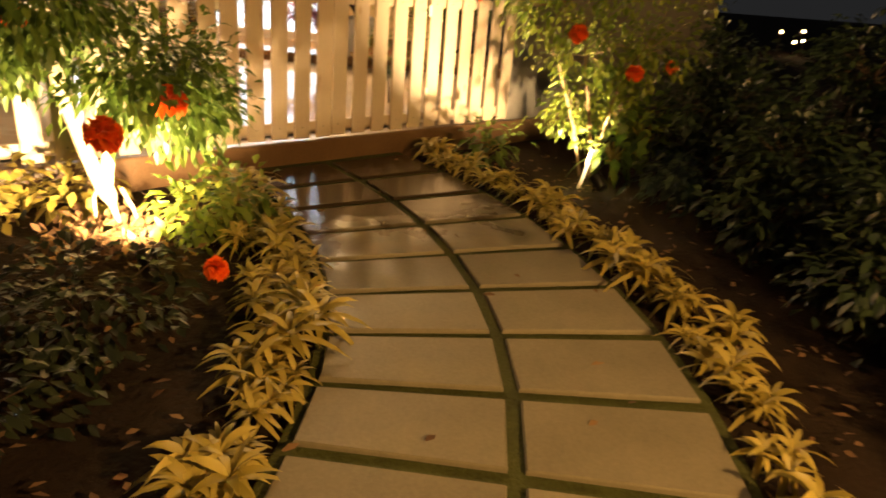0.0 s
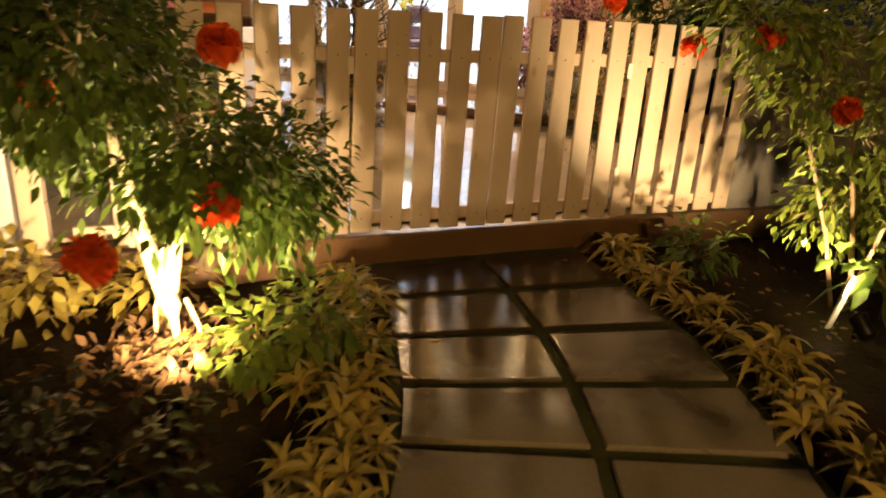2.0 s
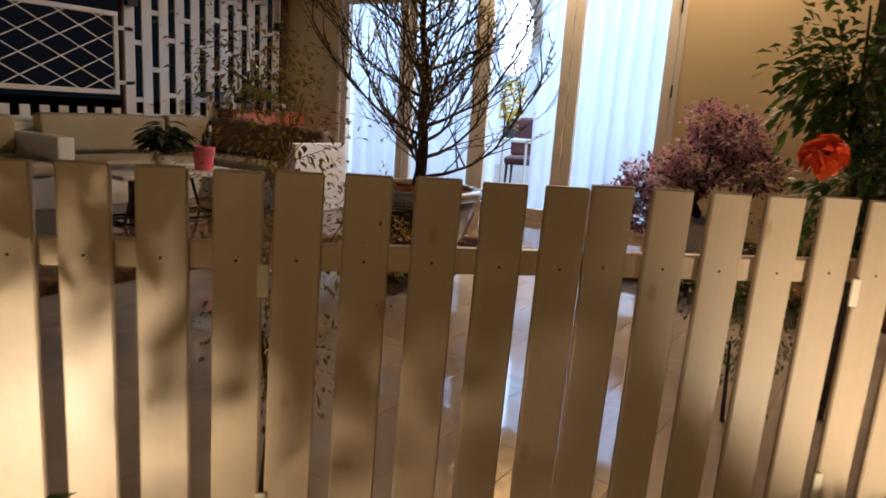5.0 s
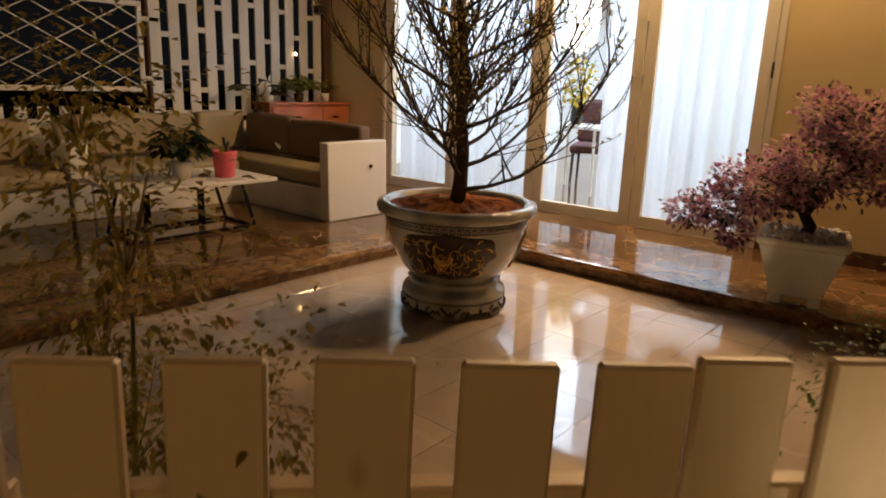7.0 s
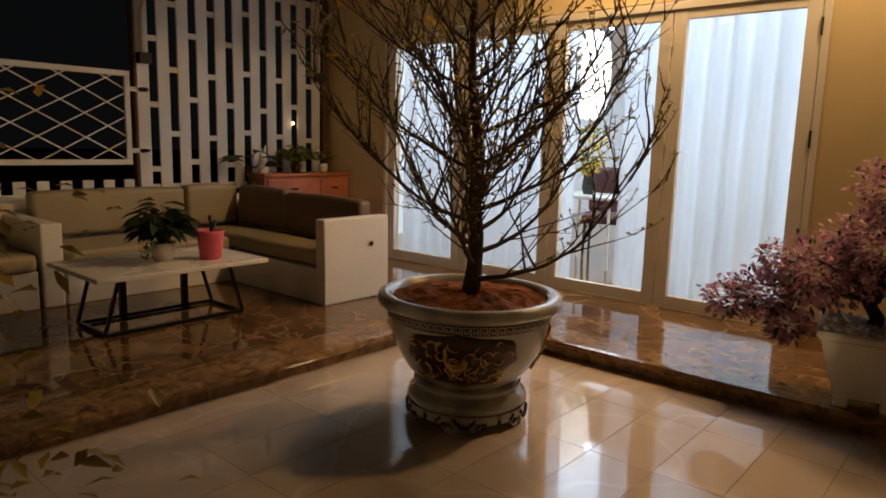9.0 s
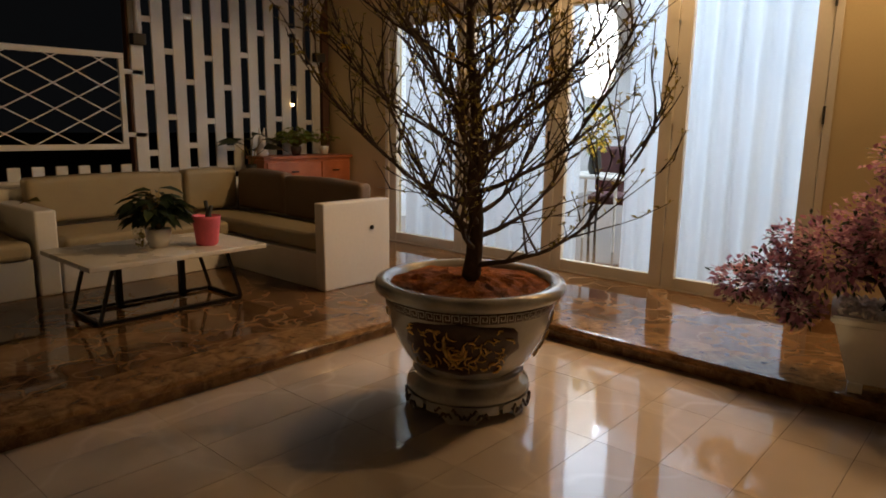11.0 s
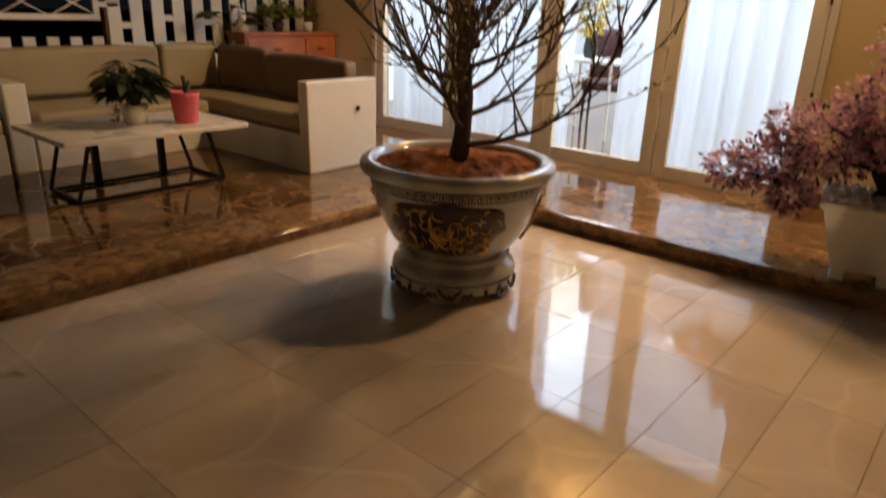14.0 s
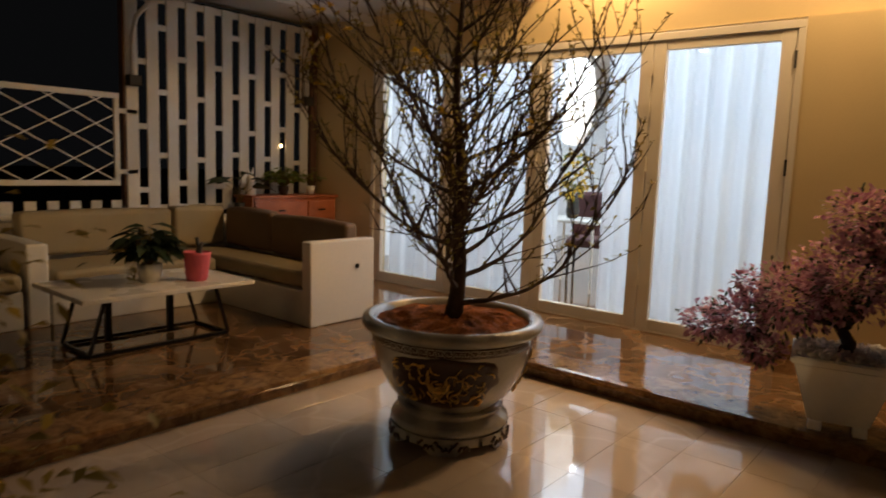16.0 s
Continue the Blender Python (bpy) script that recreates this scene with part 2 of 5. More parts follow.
wetness(SLAB)
SLAB.node_tree.nodes["Principled BSDF"].inputs["Specular IOR Level"].default_value = 0.14


def knots(m):
    """Faint oval knots and long grain showing through thin paint."""
    n, link = m.node_tree.nodes, m.node_tree.links.new
    tc, mp, v, r, w = (n.new(k) for k in ("ShaderNodeTexCoord", "ShaderNodeMapping", "ShaderNodeTexVoronoi", "ShaderNodeValToRGB", "ShaderNodeTexNoise"))
    mp.inputs["Scale"].default_value, v.inputs["Scale"].default_value = (7, 7, 3.2), 1.0
    w.inputs["Scale"].default_value, w.inputs["Detail"].default_value = 1.0, 4
    mp2 = n.new("ShaderNodeMapping")
    mp2.inputs["Scale"].default_value = (90, 90, 3)
    info, add = n.new("ShaderNodeObjectInfo"), n.new("ShaderNodeVectorMath")
    link(tc.outputs["Object"], add.inputs[0])
    link(info.outputs["Location"], add.inputs[1])
    link(add.outputs[0], mp.inputs[0]), link(mp.outputs[0], v.inputs["Vector"])
    link(add.outputs[0], mp2.inputs[0]), link(mp2.outputs[0], w.inputs["Vector"])
    r.color_ramp.elements[0].color, r.color_ramp.elements[1].color = (0.8, 0.7, 0.6, 1), (1, 1, 1, 1)
    r.color_ramp.elements[0].position, r.color_ramp.elements[1].position = 0.05, 0.11
    link(v.outputs["Distance"], r.inputs["Fac"])
    g = n.new("ShaderNodeMapRange")
    g.inputs["To Min"].default_value, g.inputs["To Max"].default_value = 0.92, 1.04
    link(w.outputs["Fac"], g.inputs["Value"])
    a, b = n.new("ShaderNodeMix"), n.new("ShaderNodeMix")
    for k in (a, b):
        k.data_type, k.blend_type = "RGBA", "MULTIPLY"
        k.inputs[0].default_value = 1.0
    bs = n["Principled BSDF"]
    src = bs.inputs["Base Color"].links[0].from_socket
    link(src, a.inputs[6]), link(r.outputs["Color"], a.inputs[7])
    link(a.outputs[2], b.inputs[6]), link(g.outputs[0], b.inputs[7])
    link(b.outputs[2], bs.inputs["Base Color"])


knots(CREAM)
PEBBLE = mat("white_pebble", (0.72, 0.69, 0.64), 0.6, vary=0.1, big=20, fine=80, bump=0.2, spread=0.15, island=True)
PINK = mat("pink_bag_felt", (0.72, 0.13, 0.18), 0.7, vary=0.15, big=12, fine=90, bump=0.3)
GLASS = glass("window_glass")
SHEER = sheer("sheer_curtain")
LEAF = leaf_mat("green_leaf", (0.055, 0.1, 0.018), (0.15, 0.22, 0.04))
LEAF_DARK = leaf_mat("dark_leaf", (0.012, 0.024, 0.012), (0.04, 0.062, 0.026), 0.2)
# left bed's leaves: the shade lying there is put into this darker green
LEAF_BED_SHADE = leaf_mat("shade_tinted_leaf", (0.008, 0.013, 0.006), (0.025, 0.033, 0.013), 0.15)
LEAF_YELLOW = leaf_mat("variegated_leaf", (0.29, 0.23, 0.04), (0.58, 0.47, 0.12), 0.3)
LEAF_LIME = leaf_mat("lime_leaf", (0.09, 0.15, 0.022), (0.26, 0.30, 0.05), 0.4)
LEAF_DRY = leaf_mat("dry_leaf", (0.09, 0.045, 0.02), (0.26, 0.15, 0.06), 0.15, 0.8)
LEAF_OLIVE = leaf_mat("olive_leaf", (0.14, 0.11, 0.025), (0.36, 0.28, 0.07), 0.55)
PETAL_RED = leaf_mat("vermilion_petal", (0.78, 0.085, 0.012), (0.94, 0.22, 0.03), 0.5, 0.5)
PETAL_PINK = leaf_mat("mauve_bract", (0.34, 0.12, 0.20), (0.70, 0.42, 0.49), 0.35, 0.6)
PETAL_YELLOW = leaf_mat("yellow_petal", (0.7, 0.42, 0.02), (0.85, 0.62, 0.08), 0.3, 0.5)
BULB = glow("lit_lens", (1.0, 0.75, 0.4), 40)
CHAIR_RED = mat("burgundy_fabric", (0.06, 0.016, 0.014), 0.7, vary=0.2, bump=0.2)
# emission that stands in for a brightly lit stretch of curtain
CURTAIN_GLOW = glow("lit_curtain_glow", (1.0, 0.95, 0.86), 3.5)
ROOM_BULB = glow("room_lens", (0.85, 0.92, 1.0), 220)
BULB_SMALL = glow("lit_bulb", (1.0, 0.62, 0.25), 25)

# ---- mesh helpers ----


def link_mesh(name, me, material, parent=None, label=""):
    me.materials.clear()
    me.materials.append(material)
    ob = new(name, me)
    ob.parent = parent
    return tagged(ob, label)


def part(name, bm, material, parent=None, label="", smooth=False):
    me = bpy.data.meshes.new(name)
    bmesh.ops.recalc_face_normals(bm, faces=bm.faces)
    bm.to_mesh(me)
    bm.free()
    if smooth:
        for p in me.polygons:
            p.use_smooth = True
    return link_mesh(name, me, material, parent, label)


def thing(name, label, category, at=(0, 0, 0), rz=0, group="", kind=""):
    ob = new(name)
    ob.empty_display_size = 0.1
    ob.matrix_world = pose(*at, 0, 0, rz)
    return tagged(ob, label, category, group, kind)


def box(x0, x1, y0, y1, z0, z1, bevel=0.006, segments=2, bm=None, m=None):
    b = bmesh.new()
    bmesh.ops.create_cube(b, size=1)
    for v in b.verts:
        v.co = Vector(((x0 + x1) / 2 + v.co.x * (x1 - x0), (y0 + y1) / 2 + v.co.y * (y1 - y0), (z0 + z1) / 2 + v.co.z * (z1 - z0)))
    if bevel:
        bmesh.ops.bevel(b, geom=b.edges[:], offset=bevel, segments=segments, affect="EDGES", profile=0.5)
    if m:
        b.transform(m)
    if bm is None:
        return b
    me = bpy.data.meshes.new("t")
    b.to_mesh(me)
    b.free()
    bm.from_mesh(me)
    bpy.data.meshes.remove(me)
    return bm


def lathe(profile, n=40, bm=None, cap=True):
    bm = bm or bmesh.new()
    rings = [[bm.verts.new((r * math.cos(2 * math.pi * i / n), r * math.sin(2 * math.pi * i / n), z)) for i in range(n)] for r, z in profile]
    for a, b in zip(rings, rings[1:]):
        for i in range(n):
            bm.faces.new((a[i], a[(i + 1) % n], b[(i + 1) % n], b[i]))
    if cap:
        bm.faces.new(rings[0][::-1]), bm.faces.new(rings[-1])
    return bm


def tube(points, radii, n=8, bm=None):
    bm = bm or bmesh.new()
    pts = [Vector(p) for p in points]
    rings, side = [], None
    for i, p in enumerate(pts):
        d = (pts[min(i + 1, len(pts) - 1)] - pts[max(i - 1, 0)]).normalized()
        side = (side - d * side.dot(d)) if side else d.orthogonal()
        side = side.normalized() if side.length > 1e-6 else d.orthogonal().normalized()
        up = d.cross(side)
        rings.append([bm.verts.new(p + radii[i] * (math.cos(2 * math.pi * k / n) * side + math.sin(2 * math.pi * k / n) * up)) for k in range(n)])
    for a, b in zip(rings, rings[1:]):
        for k in range(n):
            bm.faces.new((a[k], a[(k + 1) % n], b[(k + 1) % n], b[k]))
    bm.faces.new(rings[0][::-1]), bm.faces.new(rings[-1])
    return bm


class Leaves:
    """Many small folded leaves gathered into one mesh."""

    def __init__(self, seed):
        self.r, self.v, self.f = random.Random(seed), [], []

    def leaf(self, at, way, length, width, droop=0.25, steps=2, fold=0.25):
        at, way = Vector(at), Vector(way).normalized()
        side = way.cross(Vector((0, 0, 1)))
        side = side.normalized() if side.length > 0.05 else Vector((1, 0, 0))
        side = (side + 0.5 * Vector((self.r.uniform(-1, 1), self.r.uniform(-1, 1), self.r.uniform(-1, 1)))).normalized()
        up = side.cross(way).normalized()
        i = len(self.v)
        for k in range(steps + 1):
            t = k / steps
            w = width * 0.5 * (math.sin(math.pi * (0.12 + 0.88 * t) ** 0.8) if 0 < t < 1 else (0.25 if t == 0 else 0.02))
            c = at + way * length * t - Vector((0, 0, 1)) * droop * length * t * t
            self.v += [c - side * w + up * fold * w, c, c + side * w + up * fold * w]
            if k:
                a = i + 3 * (k - 1)
                self.f += [(a, a + 1, a + 4, a + 3), (a + 1, a + 2, a + 5, a + 4)]

    def away(self, centre, p, lift=0.2):
        d = Vector(p) - Vector(centre)
        d = d.normalized() if d.length > 1e-4 else Vector((0, 0, 1))
        return d + Vector((self.r.uniform(-0.8, 0.8), self.r.uniform(-0.8, 0.8), self.r.uniform(-0.6, 0.6) + lift))

    def make(self, name, material, parent=None, label=""):
        me = bpy.data.meshes.new(name)
        me.from_pydata([tuple(v) for v in self.v], [], self.f)
        for p in me.polygons:
            p.use_smooth = True
        return link_mesh(name, me, material, parent, label)


def structure(ob):
    return tagged(ob, kind="structure")

# ---- the setting ----
FLOOR, TOP, GLASS_Y, STEP_X, STEP_Y, FENCE_W = 0.15, 0.25, 4.56, -3.05, 3.23, 0.1
R45 = math.sqrt(0.5)


def flat(name, x0, x1, y0, y1, z0, z1, material, label, category, bevel=0.0):
    return structure(tagged(part(name, box(x0, x1, y0, y1, z0, z1, bevel), material), label, category))


# garden soil: one rough sheet, finer near the walk
def ground():
    bm = bmesh.new()
    bmesh.ops.create_grid(bm, x_segments=90, y_segments=90, size=1)
    for v in bm.verts:
        x, y = v.co.x, v.co.y
        v.co = Vector((math.copysign(abs(x) ** 3 * 70 + abs(x) * 3, x) + 0.3, math.copysign(abs(y) ** 3 * 70 + abs(y) * 3, y) - 1.5, 0))
        inside = (v.co.y - v.co.x) > -0.1
        v.co.z = -0.06 if inside else -0.045 + 0.018 * noise.noise(v.co * 3.0) + 0.012 * noise.noise(v.co * 11.0)
    ob = part("ground", bm, SOIL, smooth=True)
    structure(tagged(ob, "dark garden soil with scattered dry leaves", "soil"))


ground()

# house wall with the wide door opening, room behind it
DOOR_X0, DOOR_X1, DOOR_TOP = -5.12, -1.163, 2.475
flat("wall_west", -6.3, DOOR_X0, GLASS_Y, GLASS_Y + 0.2, 0, 4.2, WALL, "ochre plastered house wall beside the glass doors", "wall")
flat("wall_east", DOOR_X1, -0.02, GLASS_Y - 0.025, GLASS_Y + 0.2, 0, 2.49, WALL, "ochre plastered house wall panel beside the doors", "wall")
flat("wall_lintel", DOOR_X0, -0.02, GLASS_Y, GLASS_Y + 0.2, 2.494, 4.2, WALL, "ochre plastered wall above the glass doors", "wall")
flat("wall_return", -0.02, 0.18, GLASS_Y - 0.025, 15.8, 0, 4.2, WALL, "ochre plastered house side wall", "wall")
flat("wall_room_back", -6.3, -0.02, 15.6, 15.8, 0, 3.0, INNER, "white wall inside the room", "wall")
flat("wall_room_side", -6.5, -6.3, GLASS_Y + 0.2, 15.8, 0, 3.0, INNER, "white side wall inside the room", "wall")
flat("ceiling_room", -6.3, -0.02, GLASS_Y + 0.2, 15.6, 2.9, 3.0, INNER, "white room ceiling", "ceiling")
flat("floor_room", -6.3, -0.02, GLASS_Y + 0.0, 15.6, 0.1, TOP - 0.004, MARBLE, "polished brown stone room floor", "floor")
flat("baseboard", DOOR_X1 + 0.004, -0.02, GLASS_Y - 0.04, GLASS_Y - 0.027, TOP, TOP + 0.1, MARBLE, "brown marble skirting along the house wall", "skirting")


def folding_doors():
    """Four tall glazed leaves in a painted frame."""
    frame_ob = thing("door_1", "cream-painted folding glass doors with four glazed leaves, closed", "door", (0, GLASS_Y, TOP), kind="structure")
    top = DOOR_TOP - TOP
    part("door_frame", box(DOOR_X0, DOOR_X1, -0.03, 0.08, top - 0.055, top, 0.004), FRAME, frame_ob)
    part("door_frame", box(DOOR_X0, DOOR_X0 + 0.045, -0.03, 0.08, 0, top - 0.055, 0.004), FRAME, frame_ob)
    part("door_frame", box(DOOR_X1 - 0.045, DOOR_X1, -0.03, 0.08, 0, top - 0.055, 0.004), FRAME, frame_ob)
    part("door_sill", box(DOOR_X0, DOOR_X1, -0.02, 0.08, 0.0, 0.012, 0.003), FRAME, frame_ob)
    x0, w = DOOR_X0 + 0.047, (DOOR_X1 - DOOR_X0 - 0.094) / 4
    for i in range(4):
        a, b = x0 + i * w + 0.003, x0 + (i + 1) * w - 0.003
        leaf = part("door_leaf", box(a, a + 0.095, -0.02, 0.03, 0.014, top - 0.058, 0.005), FRAME, frame_ob)
        bm = box(b - 0.095, b, -0.02, 0.03, 0.014, top - 0.058, 0.005)
        part("stile", bm, FRAME, leaf)
        part("bottom_rail", box(a + 0.095, b - 0.095, -0.018, 0.028, 0.014, 0.1, 0.005), FRAME, leaf)
        part("top_rail", box(a + 0.095, b - 0.095, -0.018, 0.028, top - 0.058 - 0.068, top - 0.058, 0.005), FRAME, leaf)
        pane = part("pane", box(a + 0.092, b - 0.092, 0.003, 0.009, 0.095, top - 0.122, 0), GLASS, leaf, "clear glass pane")
        pane.visible_shadow = False
        for z in (0.35, 0.62, 0.92, 1.22, 1.62, 1.92):
            if i % 2 == 0 or z in (0.35, 1.22, 1.92):
                part("hinge", tube([(b + 0.002, -0.026, z), (b + 0.002, -0.026, z + 0.11)], [0.009, 0.009], 8), DARK if i == 3 else FRAME, leaf, "small hinge barrel")
    part("door_handle", tube([(x0 + 2 * w - 0.04, -0.06, 0.98), (x0 + 2 * w - 0.04, -0.06, 1.14)], [0.009, 0.009], 10), BLACK, frame_ob, "black door handle")


folding_doors()


def curtain(x0, x1, seed):
    r = random.Random(seed)
    bm = bmesh.new()
    n, cols = int((x1 - x0) / 0.012), []
    ph = [r.uniform(0, 6) for _ in range(3)]
    for i in range(n + 1):
        x = x0 + (x1 - x0) * i / n
        row = []
        for k, z in enumerate((TOP + 0.02, TOP + 0.8, TOP + 1.6, TOP + 2.3)):
            d = 0.035 * math.sin(x * 38 + ph[0] + 0.5 * math.sin(x * 9 + ph[1])) + 0.02 * math.sin(x * 17 + ph[2] + k * 0.25)
            row.append(bm.verts.new((x + 0.01 * math.sin(x * 23 + k * 0.4), 4.82 + d, z)))
        cols.append(row)
    for a, b in zip(cols, cols[1:]):
        for k in range(3):
            bm.faces.new((a[k], b[k], b[k + 1], a[k + 1]))
    ob = part("curtain", bm, SHEER, smooth=True)
    tagged(ob, "sheer white curtain hanging in folds behind the glass doors", "curtain", "curtains behind the doors")


curtain(-5.1, -3.05, 3)
curtain(-2.66, -1.0, 5)
curtain(-1.0, -0.1, 7)

# canopy ceiling over the terrace and its beams
flat("ceiling", -6.2, -3.1, 2.55, GLASS_Y - 0.004, 2.92, 3.0, CEIL, "white boarded canopy ceiling over the terrace", "ceiling")
for i, x in enumerate((-5.2, -4.2, -3.3)):
    flat("trim_beam_%d" % (i + 1), x - 0.05, x + 0.05, 2.6, GLASS_Y - 0.004, 2.83, 2.918, CEIL, "white painted canopy rafter", "rafter", 0.006)
flat("trim_edge_beam", -6.1, -3.1, 2.47, 2.548, 2.8, 3.0, CEIL, "white painted canopy edge beam", "beam", 0.006)

# step edges
def step_edge():
    bm = bmesh.new()
    prof = [(0.0, FLOOR - 0.03), (0.0, TOP - 0.045), (0.03, TOP - 0.04), (0.04, TOP - 0.022), (0.03, TOP - 0.004), (0.0, TOP), (-0.25, TOP)]
    path = [((STEP_X, -3.2), (1, 0)), ((STEP_X, STEP_Y), (1, -1)), ((2.6, STEP_Y), (0, -1))]
    rows = [[bm.verts.new((p[0] + o * d[0], p[1] + o * d[1], z)) for o, z in prof] for p, d in path]
    for a, b in zip(rows, rows[1:]):
        for k in range(len(prof) - 1):
            bm.faces.new((a[k], a[k + 1], b[k + 1], b[k]))
    structure(tagged(part("trim_step", bm, STEP_STONE), "polished brown marble step edge of the raised terrace", "step"))


step_edge()

# kerb under the fence
def fence_pose(s, off=0.0, z=0.0):
    """A place on the fence line, s along it and off towards the terrace."""
    return Matrix.Translation((s * R45 - off * R45, s * R45 + off * R45, z)) @ Matrix.Rotation(radians(45), 4, "Z")


kerb_ob = part("kerb", box(-4.2, 4.2, -0.045, 0.12, -0.12, 0.125, 0.012), KERB)
kerb_ob.matrix_world = fence_pose(0)
structure(tagged(kerb_ob, "rendered stone kerb under the picket fence", "kerb"))

# ---- the fence ----
PICKET = {}


def picket_mesh():
    if "me" not in PICKET:
        b = box(0, FENCE_W, -0.018, 0, 0, 0.975, 0.004, 1)
        me = bpy.data.meshes.new("picket")
        b.to_mesh(me)
        b.free()
        me.materials.append(CREAM)
        PICKET["me"] = me
    return PICKET["me"]


def nail_mesh():
    if "nail" not in PICKET:
        b = lathe([(0.0026, -0.004), (0.0036, 0.0), (0.0030, 0.0012)], 8)
        me = bpy.data.meshes.new("nail")
        b.to_mesh(me)
        b.free()
        me.materials.append(DARK)
        PICKET["nail"] = me
    return PICKET["nail"]


def fence_panel(name, label, category, s0, s1, lefts, lean=0.01, hinges=()):
    """Pickets nailed to two rails; lean is how far their feet stand back along the fence."""
    base = thing(name, label, category)
    base.matrix_world = fence_pose(s0, 0, 0.127)
    r = random.Random(int(s0 * 100))
    for a in lefts:
        ob = new("picket", picket_mesh())
        ob.parent = base
        ob.matrix_local = pose(a - s0 - lean, 0, 0.008 + r.uniform(-0.003, 0.004), 0, math.degrees(lean / 0.975) + r.uniform(-0.2, 0.2), 0)
        for z in (0.066, 0.79):
            nail = new("nail", nail_mesh())
            nail.parent = ob
            nail.matrix_local = pose(FENCE_W / 2 + r.uniform(-0.004, 0.004), -0.018, z, 90, 0, 0)
    for z in (0.045, 0.772):
        part("rail", box(0.004, s1 - s0 - 0.004, 0.001, 0.033, z, z + 0.058, 0.004, 1), CREAM, base)
    for s, z in hinges:
        part("hinge", box(s - s0 - 0.012, s - s0 + 0.012, -0.026, -0.0185, z, z + 0.07, 0.002, 1), FRAME, base, "small metal hinge")
    return base


left_gate = [-0.075 - 0.144 * k for k in range(5)]
right_gate = [0.027 + 0.1452 * k for k in range(5)]
fence_panel("garden_gate", "cream-painted wooden picket gate leaf, closed", "gate", -0.665, 0.02, left_gate, 0.02, hinges=((-0.672, 0.2), (-0.672, 0.72)))
fence_panel("garden_gate", "cream-painted wooden picket gate leaf, closed", "gate", 0.024, 0.716, right_gate, 0.016, hinges=((0.73, 0.2), (0.73, 0.72)))
fence_panel("picket_fence", "cream-painted wooden picket fence beside the gate", "fence", -1.80, -0.679, [-0.773 - 0.1435 * k for k in range(7)], 0.008)
fence_panel("picket_fence", "cream-painted wooden picket fence beside the gate", "fence", 0.732, 1.5, [0.738 + 0.137 * k for k in range(6)], 0.012)
end_post = part("fence_post", box(-0.045, 0.045, -0.03, 0.06, 0, 1.02, 0.006), CREAM)
end_post.matrix_world = fence_pose(-1.92, 0, 0.125)
tagged(end_post, "cream-painted square post at the end of the fence", "post")
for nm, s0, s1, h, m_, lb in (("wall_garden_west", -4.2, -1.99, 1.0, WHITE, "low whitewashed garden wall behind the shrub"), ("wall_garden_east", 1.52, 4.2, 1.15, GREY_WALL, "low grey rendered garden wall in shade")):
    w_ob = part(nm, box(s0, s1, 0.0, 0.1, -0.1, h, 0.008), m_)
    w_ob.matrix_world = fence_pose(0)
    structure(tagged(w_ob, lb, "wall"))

# ---- the garden path ----
def bez(t):
    """Middle of the path: bends towards the gate, straight before the bend."""
    k = 6 + (t - 0.85) / 0.0835
    b = max(k, -1.0)
    d = min(k + 1.0, 0.0)
    return Vector((1.1601 - 0.0322 * b - 0.0187 * b * b + 0.0052 * d, -2.4013 + 0.3424 * b - 0.0027 * b * b + 0.3478 * d))


def bez_way(t):
    k = max(6 + (t - 0.85) / 0.0835, -1.0)
    return Vector((-0.0322 - 0.0374 * k, 0.3424 - 0.0054 * k)).normalized()


def path_base():
    bm = bmesh.new()
    rows = []
    for i in range(41):
        t = -0.25 + 1.22 * i / 40
        p, d = bez(t), bez_way(t)
        n = Vector((d.y, -d.x))
        rows.append([bm.verts.new((*(p + n * o), 0.002 * (o * o < 0.25) - 0.012 + 0.006 * noise.noise(Vector((p.x * 9, p.y * 9, o * 9))))) for o in (-0.585, -0.3, -0.02, 0.02, 0.3, 0.585)])
    for a, b in zip(rows, rows[1:]):
        for k in range(5):
            bm.faces.new((a[k], a[k + 1], b[k + 1], b[k]))
    return structure(tagged(part("path", bm, GRASS_JOINT), "curved garden path of concrete slabs with grassy joints", "path"))


PATH_BASE = path_base()


def slab(t0, t1, side, material):
    """One slab between two joints, left (-1) or right (1) of the middle joint."""
    bm = bmesh.new()
    lo, hi = (0.022, 0.547) if side > 0 else (-0.547, -0.022)
    cs = []
    for t, o in ((t0, lo), (t0, hi), (t1, hi), (t1, lo)):
        p, d = bez(t), bez_way(t)
        cs.append(p + Vector((d.y, -d.x)) * o)
    m = sum(cs, Vector((0, 0))) / 4
    low = [bm.verts.new((*(c - m), -0.03)) for c in cs]
    mid = [bm.verts.new((*(c - m), 0.0)) for c in cs]
    up = [bm.verts.new((*((c - m) * 0.982), 0.006)) for c in cs]
    bm.faces.new(up)
    for a, b in ((low, mid), (mid, up)):
        for k in range(4):
            bm.faces.new((a[k], a[(k + 1) % 4], b[(k + 1) % 4], b[k]))
    ob = part("slab", bm, material, PATH_BASE)
    ob.location = (m.x, m.y, 0.0)


# ---- terrace floors ----
def clipped_tile(x0, x1, y0, y1, z1, depth, name, material, parent, clip=None):
    b = box(x0, x1, y0, y1, z1 - depth, z1, 0.0)
    if clip:
        bmesh.ops.bisect_plane(b, geom=b.verts[:] + b.edges[:] + b.faces[:], plane_co=(-0.125 * R45, 0.125 * R45, 0), plane_no=(R45, -R45, 0), clear_outer=True)
        if len(b.faces) < 4:
            b.free()
            return
        edges = [e for e in b.edges if e.is_boundary]
        bmesh.ops.holes_fill(b, edges=edges)
    part(name, b, material, parent)


